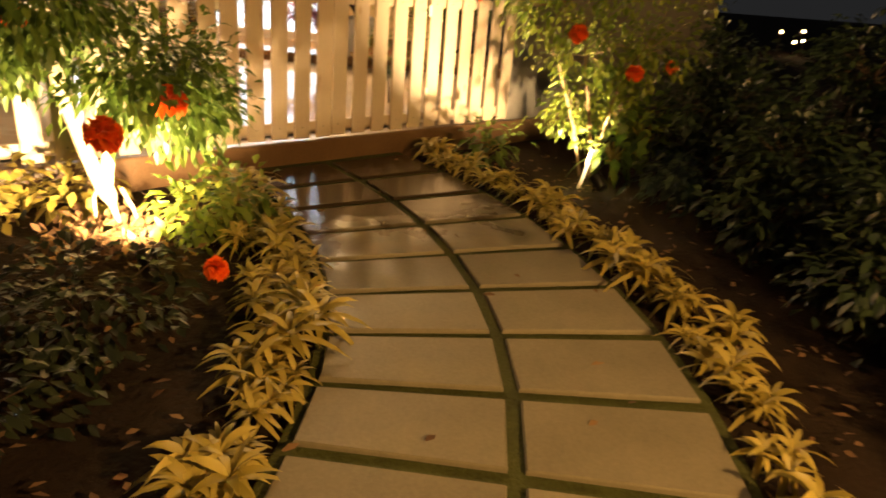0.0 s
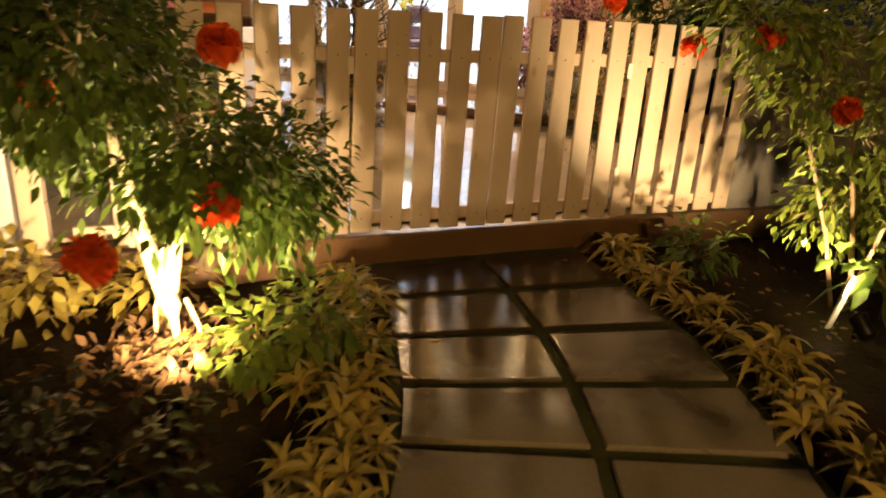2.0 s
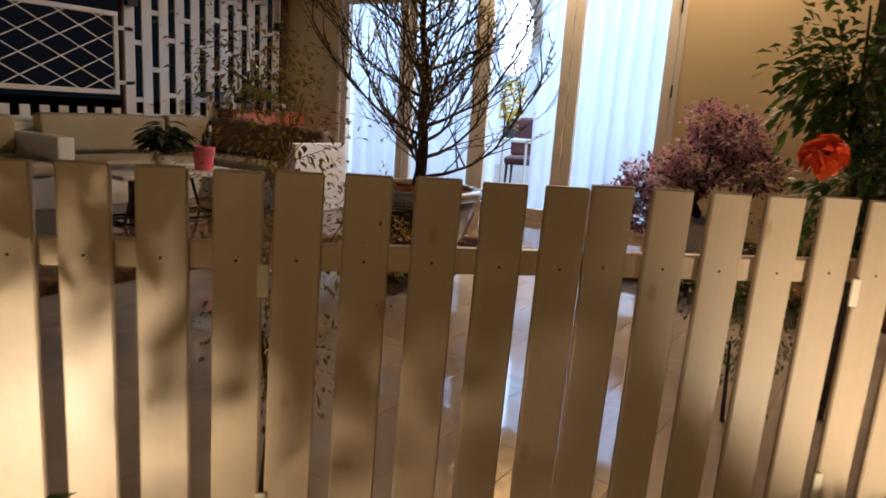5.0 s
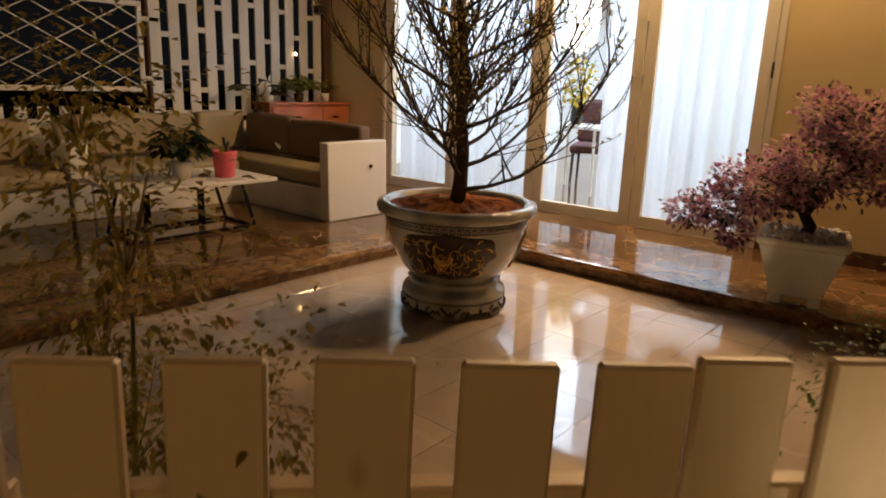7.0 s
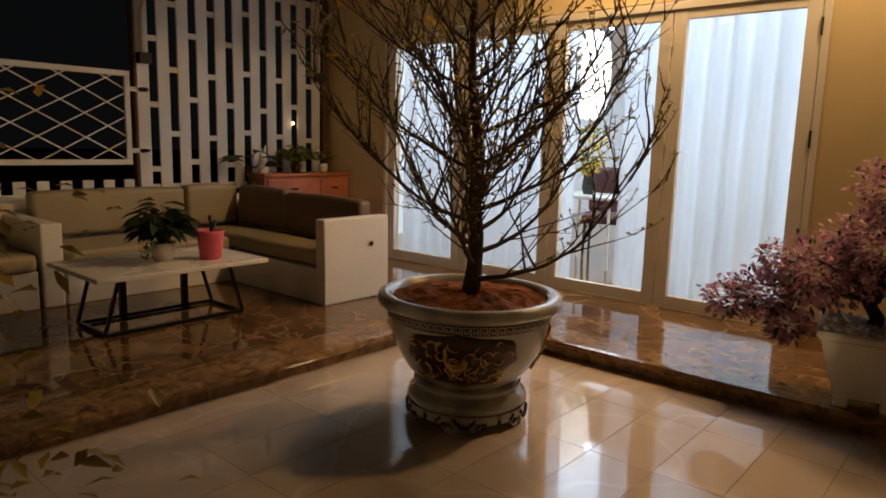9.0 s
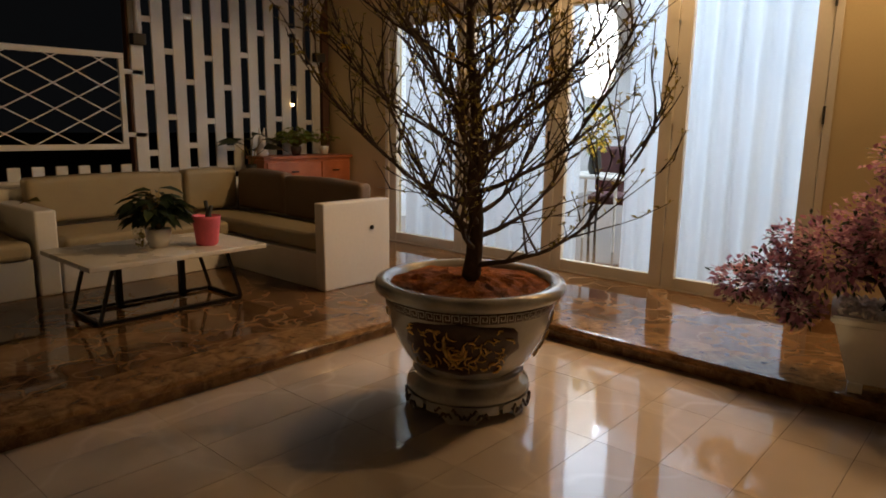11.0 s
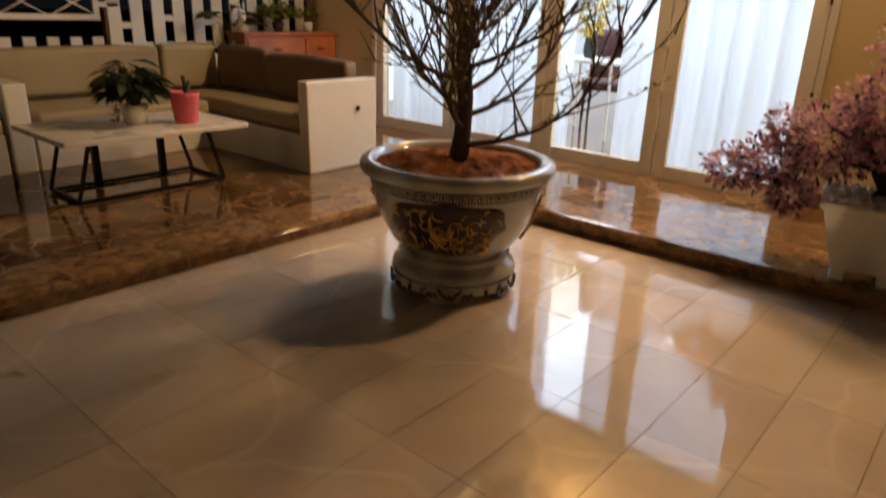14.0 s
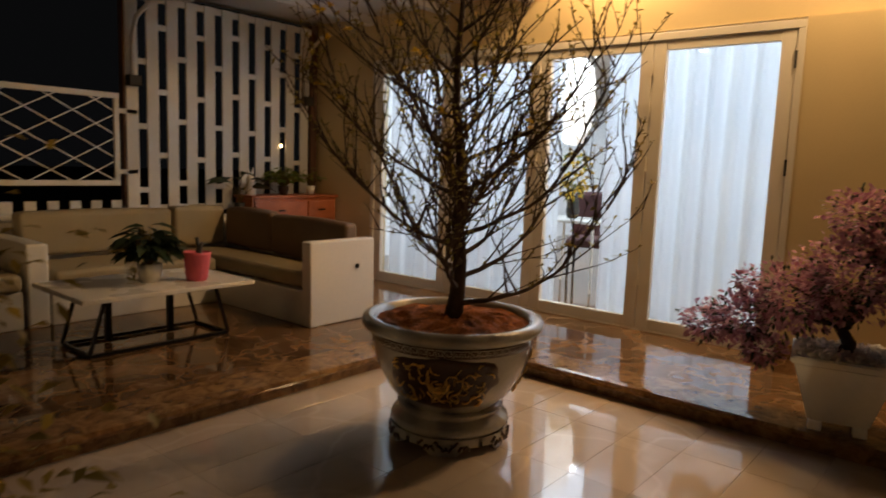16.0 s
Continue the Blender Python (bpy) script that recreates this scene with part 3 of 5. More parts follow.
def terrace_floor():
    bed = box(STEP_X, 3.3, -3.2, STEP_Y, FLOOR - 0.09, FLOOR - 0.02, 0)
    bmesh.ops.bisect_plane(bed, geom=bed.verts[:] + bed.edges[:] + bed.faces[:], plane_co=(-0.125 * R45, 0.125 * R45, 0), plane_no=(R45, -R45, 0), clear_outer=True)
    base = structure(tagged(part("floor", bed, JOINT), "glossy cream tiled terrace floor", "floor"))
    x_lines = [-3.092 + 0.281 * i for i in range(0, 24)]
    y_lines = [-2.881 + 0.563 * j for j in range(12)]
    for a in x_lines:
        for c in y_lines:
            x0, x1, y0, y1 = max(a, STEP_X), min(a + 0.281, 3.3), max(c, -3.1), min(c + 0.563, STEP_Y)
            if x1 - x0 < 0.01 or y1 - y0 < 0.01:
                continue
            if y1 - x0 < 0.13:
                continue
            clipped_tile(x0 + 0.001, x1 - 0.001, y0 + 0.001, y1 - 0.001, FLOOR, 0.02, "tile", TILE, base, (y0 - x1) < 0.13)


def raised_floor():
    base = flat("floor_raised", -6.2, STEP_X - 0.252, -3.2, GLASS_Y, 0.02, TOP - 0.012, JOINT, "polished brown marble terrace floor, raised one step", "floor")
    base2 = flat("floor_raised_back", STEP_X - 0.25, 2.6, STEP_Y + 0.252, GLASS_Y, 0.02, TOP - 0.012, JOINT, "polished brown marble floor along the glass doors", "floor")
    xs = [-6.2 + (STEP_X - 0.252 + 6.2) / 4 * i for i in range(5)]
    for i in range(4):
        for j in range(9):
            y0 = -3.2 + 0.862 * j
            part("tile", box(xs[i] + 0.0007, xs[i + 1] - 0.0007, y0 + 0.0007, min(y0 + 0.862, GLASS_Y) - 0.0007, TOP - 0.011, TOP, 0), MARBLE, base)
    x = STEP_X - 0.25
    while x < 2.5:
        part("tile", box(x + 0.0007, min(x + 0.9, 2.6) - 0.0007, STEP_Y + 0.2507, GLASS_Y - 0.001, TOP - 0.011, TOP, 0), MARBLE, base2)
        x += 0.9

# ---- things on the terrace ----
def flower_pot():
    pot = thing("ceramic_pot", "large grey glazed ceramic pot with gilded relief on a footed stand", "pot", (-2.053, 2.139, FLOOR))
    body = part("bowl", lathe([(0.215, 0.185), (0.25, 0.20), (0.30, 0.26), (0.34, 0.335), (0.370, 0.42), (0.384, 0.50), (0.388, 0.535), (0.43, 0.55), (0.437, 0.573), (0.43, 0.596), (0.405, 0.604), (0.372, 0.598), (0.362, 0.55), (0.355, 0.45)], 64, cap=False), CERAMIC, pot, smooth=True)
    stand = part("stand", lathe([(0.25, 0.078), (0.275, 0.082), (0.29, 0.105), (0.28, 0.132), (0.25, 0.15), (0.244, 0.168), (0.258, 0.182), (0.225, 0.195)], 48, cap=False), CERAMIC, pot, smooth=True)
    for k in range(5):
        a = radians(-56 + 72 * k)
        bm = bmesh.new()
        outer, inner = [], []
        for i in range(17):
            u = -1 + i / 8
            ang = a + u * radians(34)
            h = 0.0 if abs(u) < 0.42 else (0.045 * min(1, (abs(u) - 0.42) / 0.2))
            for rr, lst in ((0.287, outer), (0.25, inner)):
                lst.append([bm.verts.new((rr * (1 - 0.05 * (z < 0.03)) * math.cos(ang), rr * (1 - 0.05 * (z < 0.03)) * math.sin(ang), z)) for z in (h, 0.05 + h * 0.3, 0.085)])
        for side in (outer, inner):
            for p, q in zip(side, side[1:]):
                for z in range(2):
                    bm.faces.new((p[z], p[z + 1], q[z + 1], q[z]))
        for p, q in zip(range(16), range(1, 17)):
            bm.faces.new((outer[p][0], outer[q][0], inner[q][0], inner[p][0]))
        part("foot", bm, CERAMIC, stand)
        r = random.Random(k)
        bm = bmesh.new()
        for i in range(9):
            u = -0.36 + 0.09 * i
            ang, z = a + u * radians(60), 0.05 + 0.014 * math.cos(i * 2.1)
            pts = [(0.290 * math.cos(ang + radians(d)), 0.290 * math.sin(ang + radians(d)), z + 0.012 * math.sin(d * 0.9 + i)) for d in (-3.2, -1.6, 0, 1.6, 3.2)]
            tube(pts, [0.003, 0.006, 0.007, 0.006, 0.003], 5, bm)
        tagged(part("scroll_ornament", bm, RELIEF_GROUND, stand, "dark scrolled relief on the stand"), kind="stuff")
    # key pattern band under the rim
    bm = lathe([(0.380, 0.487), (0.3855, 0.489), (0.3915, 0.531), (0.3865, 0.533)], 64, cap=False)
    band = part("key_band", bm, RELIEF_GROUND, body, "dark band with a pale key pattern", smooth=True)
    bm = bmesh.new()
    for k in range(64):
        a0 = 2 * math.pi * k / 64
        seq = [(0.1, 0.1), (0.1, 0.9), (0.85, 0.9), (0.85, 0.3), (0.4, 0.3), (0.4, 0.6)]
        for (u0, v0), (u1, v1) in zip(seq, seq[1:]):
            w = 0.11
            ua, ub, va, vb = min(u0, u1) - w / 2, max(u0, u1) + w / 2, min(v0, v1) - w / 2, max(v0, v1) + w / 2
            q = [bm.verts.new(((0.3875 + 0.006 * v) * math.cos(a0 + u * 0.0982), (0.3875 + 0.006 * v) * math.sin(a0 + u * 0.0982), 0.4905 + 0.039 * v)) for u, v in ((ua, va), (ub, va), (ub, vb), (ua, vb))]
            bm.faces.new(q)
    part("key_pattern", bm, CERAMIC, band)

    def bowl_r(z):
        prof = [(0.25, 0.20), (0.30, 0.26), (0.34, 0.335), (0.370, 0.42), (0.384, 0.50), (0.388, 0.535)]
        for (r0, z0), (r1, z1) in zip(prof, prof[1:]):
            if z0 <= z <= z1:
                return r0 + (r1 - r0) * (z - z0) / (z1 - z0)
        return 0.25

    for k in range(3):
        a = radians(-57 + 120 * k)
        bm = bmesh.new()
        n, rings = 40, []
        for rho in (0, 0.35, 0.7, 0.95, 1.0):
            ring = []
            for i in range(n):
                th = 2 * math.pi * i / n
                sx, sz = math.cos(th), math.sin(th)
                f = (abs(sx) ** 3.2 + abs(sz) ** 3.2) ** (-1 / 3.2) * (1 + 0.04 * math.cos(8 * th))
                z = 0.357 + 0.126 * sz * f * rho
                ang = a + 0.74 * sx * f * rho * (1 - 0.12 * (sz < 0) * rho)
                rr = bowl_r(z) + (0.006 if rho < 1 else 0.0)
                ring.append(bm.verts.new((rr * math.cos(ang), rr * math.sin(ang), z)))
            rings.append(ring)
        for p, q in zip(rings[1:], rings[2:]):
            for i in range(n):
                bm.faces.new((p[i], p[(i + 1) % n], q[(i + 1) % n], q[i]))
        bm.faces.new(rings[1])
        for v in rings[0]:
            bm.verts.remove(v)
        panel = part("relief_panel", bm, RELIEF_GROUND, body, "dark cartouche panel", smooth=True)
        r = random.Random(40 + k)
        bm = bmesh.new()

        def squiggle(u, v, steps, bend, size, turn):
            pts, hd = [], turn
            for i in range(steps):
                z = max(0.25, min(0.46, 0.355 + v))
                ang = a + max(-0.64, min(0.64, u))
                pts.append(((bowl_r(z) + 0.011) * math.cos(ang), (bowl_r(z) + 0.011) * math.sin(ang), z))
                u, v, hd = u + 0.028 * math.cos(hd), v + 0.011 * math.sin(hd), hd + bend + r.uniform(-0.5, 0.5)
            tube(pts, [size * (0.4 + 0.6 * math.sin(math.pi * (i + 0.6) / (steps + 0.2))) for i in range(steps)], 6, bm)

        squiggle(-0.16, 0.075, 16, 0.1, 0.010, -1.9)
        squiggle(-0.16, -0.02, 12, 0.15, 0.009, -0.6)
        for i in range(84):
            squiggle(r.uniform(-0.6, 0.6), r.uniform(-0.095, 0.095), r.randint(4, 7), r.uniform(-0.6, 0.6), r.uniform(0.0025, 0.0055), r.uniform(0, 6.3))
        tagged(part("relief_figure", bm, GOLD, panel, "gilded raised scroll figures"), kind="stuff")
    # soil
    bm = bmesh.new()
    rings = []
    for i in range(9):
        rr = 0.368 * (1 - i / 9)
        rings.append([bm.verts.new((rr * math.cos(2 * math.pi * k / 40), rr * math.sin(2 * math.pi * k / 40), 0.572 + 0.028 * (1 - (rr / 0.368) ** 2) + 0.03 * noise.noise(Vector((rr * 24 * math.cos(k * 0.157), rr * 24 * math.sin(k * 0.157), 2))))) for k in range(40)])
    for p, q in zip(rings, rings[1:]):
        for k in range(40):
            bm.faces.new((p[k], p[(k + 1) % 40], q[(k + 1) % 40], q[k]))
    bm.faces.new(rings[-1])
    part("soil", bm, POT_SOIL, pot, "crumbly red-brown soil")


flower_pot()


def blossom_tree():
    tree = thing("blossom_tree", "bare dark potted blossom tree with buds and few yellow flowers", "tree", (-2.053, 2.139, FLOOR + 0.585))
    r = random.Random(11)
    trunk = [(0, 0, -0.02), (0.012, 0.01, 0.12), (0.028, 0.0, 0.28), (0.006, 0.0, 0.45), (0.034, -0.01, 0.6), (0.0, 0.01, 0.8), (-0.03, 0.0, 1.0), (-0.03, 0.0, 1.25), (-0.01, 0.0, 1.5), (-0.01, 0.0, 1.75), (0, 0, 1.95)]
    trad = [0.048, 0.038, 0.034, 0.031, 0.031, 0.024, 0.02, 0.016, 0.011, 0.006, 0.003]
    part("trunk", tube(trunk, trad, 12), BARK, tree, smooth=True)
    twigs, buds, blooms = bmesh.new(), Leaves(5), Leaves(6)

    def trunk_at(z):
        for (a, b) in zip(trunk, trunk[1:]):
            if a[2] <= z <= b[2]:
                return Vector(a).lerp(Vector(b), (z - a[2]) / (b[2] - a[2]))
        return Vector(trunk[-1])

    def grow(p, d, length, rad, level, bm):
        pts, steps = [p.copy()], max(3, int(length / 0.06))
        for i in range(steps):
            bend = 0.07 if level == 0 else 0.045
            d = (d + Vector((r.uniform(-0.15, 0.15), r.uniform(-0.15, 0.15), bend + r.uniform(-0.1, 0.1)))).normalized()
            p = p + d * length / steps
            pts.append(p.copy())
            if level < 2 and i >= 1 and r.random() < (0.92 if level == 0 else 0.5):
                side = Vector((r.uniform(-1, 1), r.uniform(-1, 1), r.uniform(-0.1, 0.8)))
                grow(p.copy(), (d * 0.8 + side * 0.8).normalized(), length * r.uniform(0.3, 0.55) * (1 - 0.3 * i / steps), rad * 0.34 + 0.0005, level + 1, twigs)
            if level >= 1 and r.random() < 0.6:
                for _ in range(r.randint(1, 3)):
                    buds.leaf(p, (r.uniform(-1, 1), r.uniform(-1, 1), r.uniform(0, 1)), r.uniform(0.014, 0.03), r.uniform(0.009, 0.016), 0.1)
            if level >= 1 and p.z > 0.9 and r.random() < 0.012:
                for _ in range(7):
                    blooms.leaf(p, (r.uniform(-1, 1), r.uniform(-1, 1), r.uniform(-0.3, 1)), 0.03, 0.026, 0.2)
        if level >= 1:
            for q in pts[1:]:
                if buds.r.random() < 0.55:
                    buds.leaf(q, (buds.r.uniform(-1, 1), buds.r.uniform(-1, 1), buds.r.uniform(-0.2, 1)), buds.r.uniform(0.022, 0.042), buds.r.uniform(0.012, 0.02), 0.15)
        tube(pts, [rad * (1 - 0.95 * (i / steps) ** 0.6) + 0.0013 for i in range(steps + 1)], 6 if level == 0 else 4, bm)

    z, k = 0.07, 0
    while z < 1.8:
        a = k * 2.4 + r.uniform(-0.4, 0.4)
        f = max(0.12, 1 - (z / 1.95) ** 1.2)
        limb = bmesh.new()
        grow(trunk_at(z), Vector((math.cos(a), math.sin(a), 0.15 + 0.55 * z / 1.6)), 0.30 + 0.80 * f, 0.003 + 0.0115 * f, 0, limb)
        part("limb", limb, BARK, tree, smooth=True)
        z += r.uniform(0.03, 0.055)
        k += 1
    tagged(part("branchwork", twigs, BARK, tree), kind="stuff")
    tagged(buds.make("bud_cover", LEAF_OLIVE, tree, "small green-brown buds"), kind="stuff")
    tagged(blooms.make("blossom_cover", PETAL_YELLOW, tree, "yellow blossoms"), kind="stuff")


blossom_tree()


def soft_box(x0, x1, y0, y1, z0, z1, r=0.035, seed=0):
    b = box(x0, x1, y0, y1, z0, z1, r, 4)
    bmesh.ops.subdivide_edges(b, edges=[e for e in b.edges if e.calc_length() > 0.2], cuts=4, use_grid_fill=True)
    cx, cy = (x0 + x1) / 2, (y0 + y1) / 2
    for v in b.verts:
        v.co += 0.006 * noise.noise_vector(v.co * 5 + Vector((seed, 0, 0)))
        if v.co.z > (z0 + z1) / 2:
            v.co.z += 0.018 * max(0, 1 - ((v.co.x - cx) / (x1 - x0) * 2) ** 2) * max(0, 1 - ((v.co.y - cy) / (y1 - y0) * 2) ** 2)
    return b


def sofa():
    so = thing("corner_sofa", "white corner sofa with khaki and brown leather cushions", "sofa", (0, 0, TOP))
    for name, v in (("base", (-5.86, -5.08, -0.6, 1.28, 0, 0.26)), ("base", (-5.86, -5.08, 1.46, 3.38, 0, 0.26)), ("base", (-5.08, -3.94, 2.735, 3.305, 0, 0.26))):
        part(name, box(*v, 0.008), SOFA_WHITE, so)
    part("back_board", box(-5.92, -5.862, -0.6, 3.44, 0, 0.66, 0.008), SOFA_WHITE, so)
    part("back_board", box(-5.86, -3.94, 3.307, 3.36, 0, 0.60, 0.008), SOFA_WHITE, so)
    arm = box(-3.938, -3.838, 2.722, 3.36, 0, 0.626, 0.012)
    for v in arm.verts:
        v.co.x -= 0.012 * v.co.z / 0.63
    part("arm_panel", arm, SOFA_WHITE, so)
    part("arm_panel", box(-5.86, -5.06, 1.30, 1.44, 0, 0.58, 0.015), SOFA_WHITE, so)
    part("knob", lathe([(0.0, 0), (0.016, 0.004), (0.018, 0.014), (0.01, 0.022), (0.0, 0.023)], 14), BLACK, so, "dark round knob").matrix_local = pose(-3.846, 3.17, 0.42, 0, 90, 0)
    for v, k in (((-5.7, -5.05, -0.5, 1.27, 0.262, 0.38), 1), ((-5.7, -5.05, 1.47, 2.72, 0.262, 0.38), 2), ((-5.7, -3.96, 2.765, 3.175, 0.262, 0.385), 3)):
        part("seat_cushion", soft_box(*v, 0.035, k), CUSHION, so)
    for v, k in (((-5.858, -5.7, -0.5, 1.27, 0.40, 0.72), 4), ((-5.858, -5.7, 1.47, 2.68, 0.40, 0.74), 5), ((-5.858, -5.69, 2.70, 3.2, 0.40, 0.75), 6)):
        part("back_cushion", soft_box(*v, 0.035, k), CUSHION, so)
    for v, k in (((-5.66, -4.96, 3.175, 3.305, 0.40, 0.75), 7), ((-4.95, -3.98, 3.175, 3.305, 0.39, 0.73), 8)):
        part("back_cushion", soft_box(*v, 0.035, k), BROWN_CUSHION, so, "brown leather back cushion")


sofa()


def coffee_table():
    ta = thing("coffee_table", "low coffee table with pale top and slanted black steel legs", "table", (-4.305, 1.757, TOP))
    part("tabletop", box(-0.37, 0.37, -0.56, 0.56, 0.36, 0.39, 0.005), TABLETOP, ta)
    for y in (-0.3, 0.3):
        part("leg_bar", tube([(-0.2, y * 1.5, 0.014), (0.2, y * 1.5, 0.014)], [0.014, 0.014], 4), BLACK, ta)
        part("leg", tube([(-0.12, y * 0.7, 0.36), (-0.12, y * 0.7, 0.012)], [0.026, 0.026], 4), BLACK, ta)
    for sx in (-1, 1):
        part("leg_bar", tube([(sx * 0.2, -0.46, 0.014), (sx * 0.2, 0.46, 0.014)], [0.014, 0.014], 4), BLACK, ta)
        for sy in (-1, 1):
            part("leg", tube([(sx * 0.2, sy * 0.36, 0.36), (sx * 0.2, sy * 0.46, 0.014)], [0.013, 0.013], 4), BLACK, ta)


coffee_table()


def potted_plant(name, label, at, pot_r, pot_h, leaf_n, leaf_len, leaf_w, spread, height, pot_mat, leaf_matl, seed, lift=0.5):
    p = thing(name, label, "plant", at)
    part("pot", lathe([(pot_r * 0.7, 0), (pot_r * 0.95, pot_h * 0.5), (pot_r, pot_h), (pot_r * 0.85, pot_h), (pot_r * 0.8, pot_h * 0.85)], 20), pot_mat, p, smooth=True)
    lv, stems = Leaves(seed), bmesh.new()
    for i in range(leaf_n):
        a = i * 2.4
        rr = spread * math.sqrt((i + 0.5) / leaf_n)
        tip = (rr * math.cos(a), rr * math.sin(a), pot_h + height * (0.35 + 0.65 * lv.r.random()) * (1 - 0.4 * rr / spread))
        tube([(0, 0, pot_h * 0.85), (tip[0] * 0.4, tip[1] * 0.4, pot_h + (tip[2] - pot_h) * 0.6), tip], [0.003, 0.003, 0.002], 4, stems)
        lv.leaf(tip, (math.cos(a), math.sin(a), lift * lv.r.uniform(-0.4, 1)), leaf_len * lv.r.uniform(0.7, 1.2), leaf_w, 0.4, 3)
    tagged(part("stems", stems, LEAF_OLIVE, p), kind="stuff")
    lv.make("leaves", leaf_matl, p)
    return p


TBL = TOP + 0.39
potted_plant("potted_plant", "leafy green plant in a pale pot on the coffee table", (-4.29, 1.76, TBL), 0.08, 0.12, 130, 0.14, 0.07, 0.13, 0.27, SOFA_WHITE, LEAF_DARK, 21, 0.2)
vase = thing("glass_jar", "small clear glass jar on the coffee table", "jar", (-4.18, 1.60, TBL))
part("jar", lathe([(0.035, 0), (0.045, 0.03), (0.04, 0.1), (0.05, 0.16), (0.052, 0.165), (0.047, 0.16), (0.037, 0.1), (0.04, 0.02)], 20), GLASS, vase, smooth=True)
jl = Leaves(31)
for _ in range(26):
    jl.leaf((jl.r.uniform(-0.02, 0.02), jl.r.uniform(-0.02, 0.02), jl.r.uniform(0.03, 0.13)), (jl.r.uniform(-1, 1), jl.r.uniform(-1, 1), 1), 0.05, 0.02)
jl.make("filling", LEAF_OLIVE, vase, "pale green stems inside")


def pink_bag():
    bag = thing("pink_bag", "pink felt bucket bag holding two dark bottles on the coffee table", "bag", (-4.16, 2.02, TBL))
    bm = lathe([(0.062, 0), (0.068, 0.01), (0.085, 0.17), (0.09, 0.19), (0.084, 0.19), (0.066, 0.012)], 24)
    for v in bm.verts:
        v.co += 0.008 * noise.noise_vector(v.co * 16)
    part("bag", bm, PINK, bag, smooth=True)
    for x, y, h, t in ((-0.035, -0.04, 0.27, -14), (0.03, 0.03, 0.29, 6)):
        part("bottle", lathe([(0.025, 0.02), (0.026, h * 0.6), (0.012, h * 0.75), (0.012, h), (0.0, h)], 14), DARK, bag, "dark bottle neck", True).matrix_local = pose(x, y, 0, t, -t, 0)


pink_bag()


def cabinet():
    c = thing("cabinet", "low red-brown wooden cabinet against the slatted screen", "cabinet", (-5.93, 3.47, TOP))
    part("body", box(0.0, 0.27, 0, 1.06, 0.0, 0.82, 0.006), WOOD_RED, c)
    part("top", box(-0.01, 0.3, -0.02, 1.075, 0.822, 0.85, 0.006), WOOD_RED, c)
    for y0, y1 in ((0.03, 0.66), (0.68, 1.03)):
        d = part("drawer", box(0.271, 0.285, y0, y1, 0.6, 0.79, 0.004), WOOD_RED, c)
        part("handle", box(0.286, 0.3, (y0 + y1) / 2 - 0.04, (y0 + y1) / 2 + 0.04, 0.69, 0.705, 0.003), BLACK, d)
        part("door", box(0.271, 0.285, y0, y1, 0.05, 0.58, 0.004), WOOD_RED, c)


cabinet()
CT = TOP + 0.85
rab = thing("rabbit_figurine", "pale ceramic rabbit figurine standing on the cabinet", "figurine", (-5.80, 3.55, CT))
bm = lathe([(0.05, 0), (0.058, 0.03), (0.05, 0.09), (0.035, 0.12), (0.04, 0.15), (0.03, 0.185), (0.0, 0.195)], 18)
for sx in (-1, 1):
    tube([(0, sx * 0.015, 0.18), (0, sx * 0.022, 0.22), (0, sx * 0.03, 0.27)], [0.012, 0.014, 0.004], 8, bm)
part("figure", bm, SOFA_WHITE, rab, smooth=True)
potted_plant("potted_plant", "pale flowering plant in a small dark pot on the cabinet", (-5.78, 3.93, CT), 0.055, 0.09, 110, 0.075, 0.05, 0.18, 0.2, RELIEF_GROUND, LEAF_LIME, 22)
potted_plant("potted_plant", "small plant in a white cup on the cabinet", (-5.78, 4.28, CT), 0.05, 0.09, 30, 0.07, 0.035, 0.12, 0.2, SOFA_WHITE, LEAF_LIME, 23)
potted_plant("potted_plant", "broad-leaved dark plant beside the cabinet", (-5.76, 3.40, TOP + 0.66), 0.05, 0.12, 9, 0.26, 0.14, 0.16, 0.36, DARK, LEAF_DARK, 24)


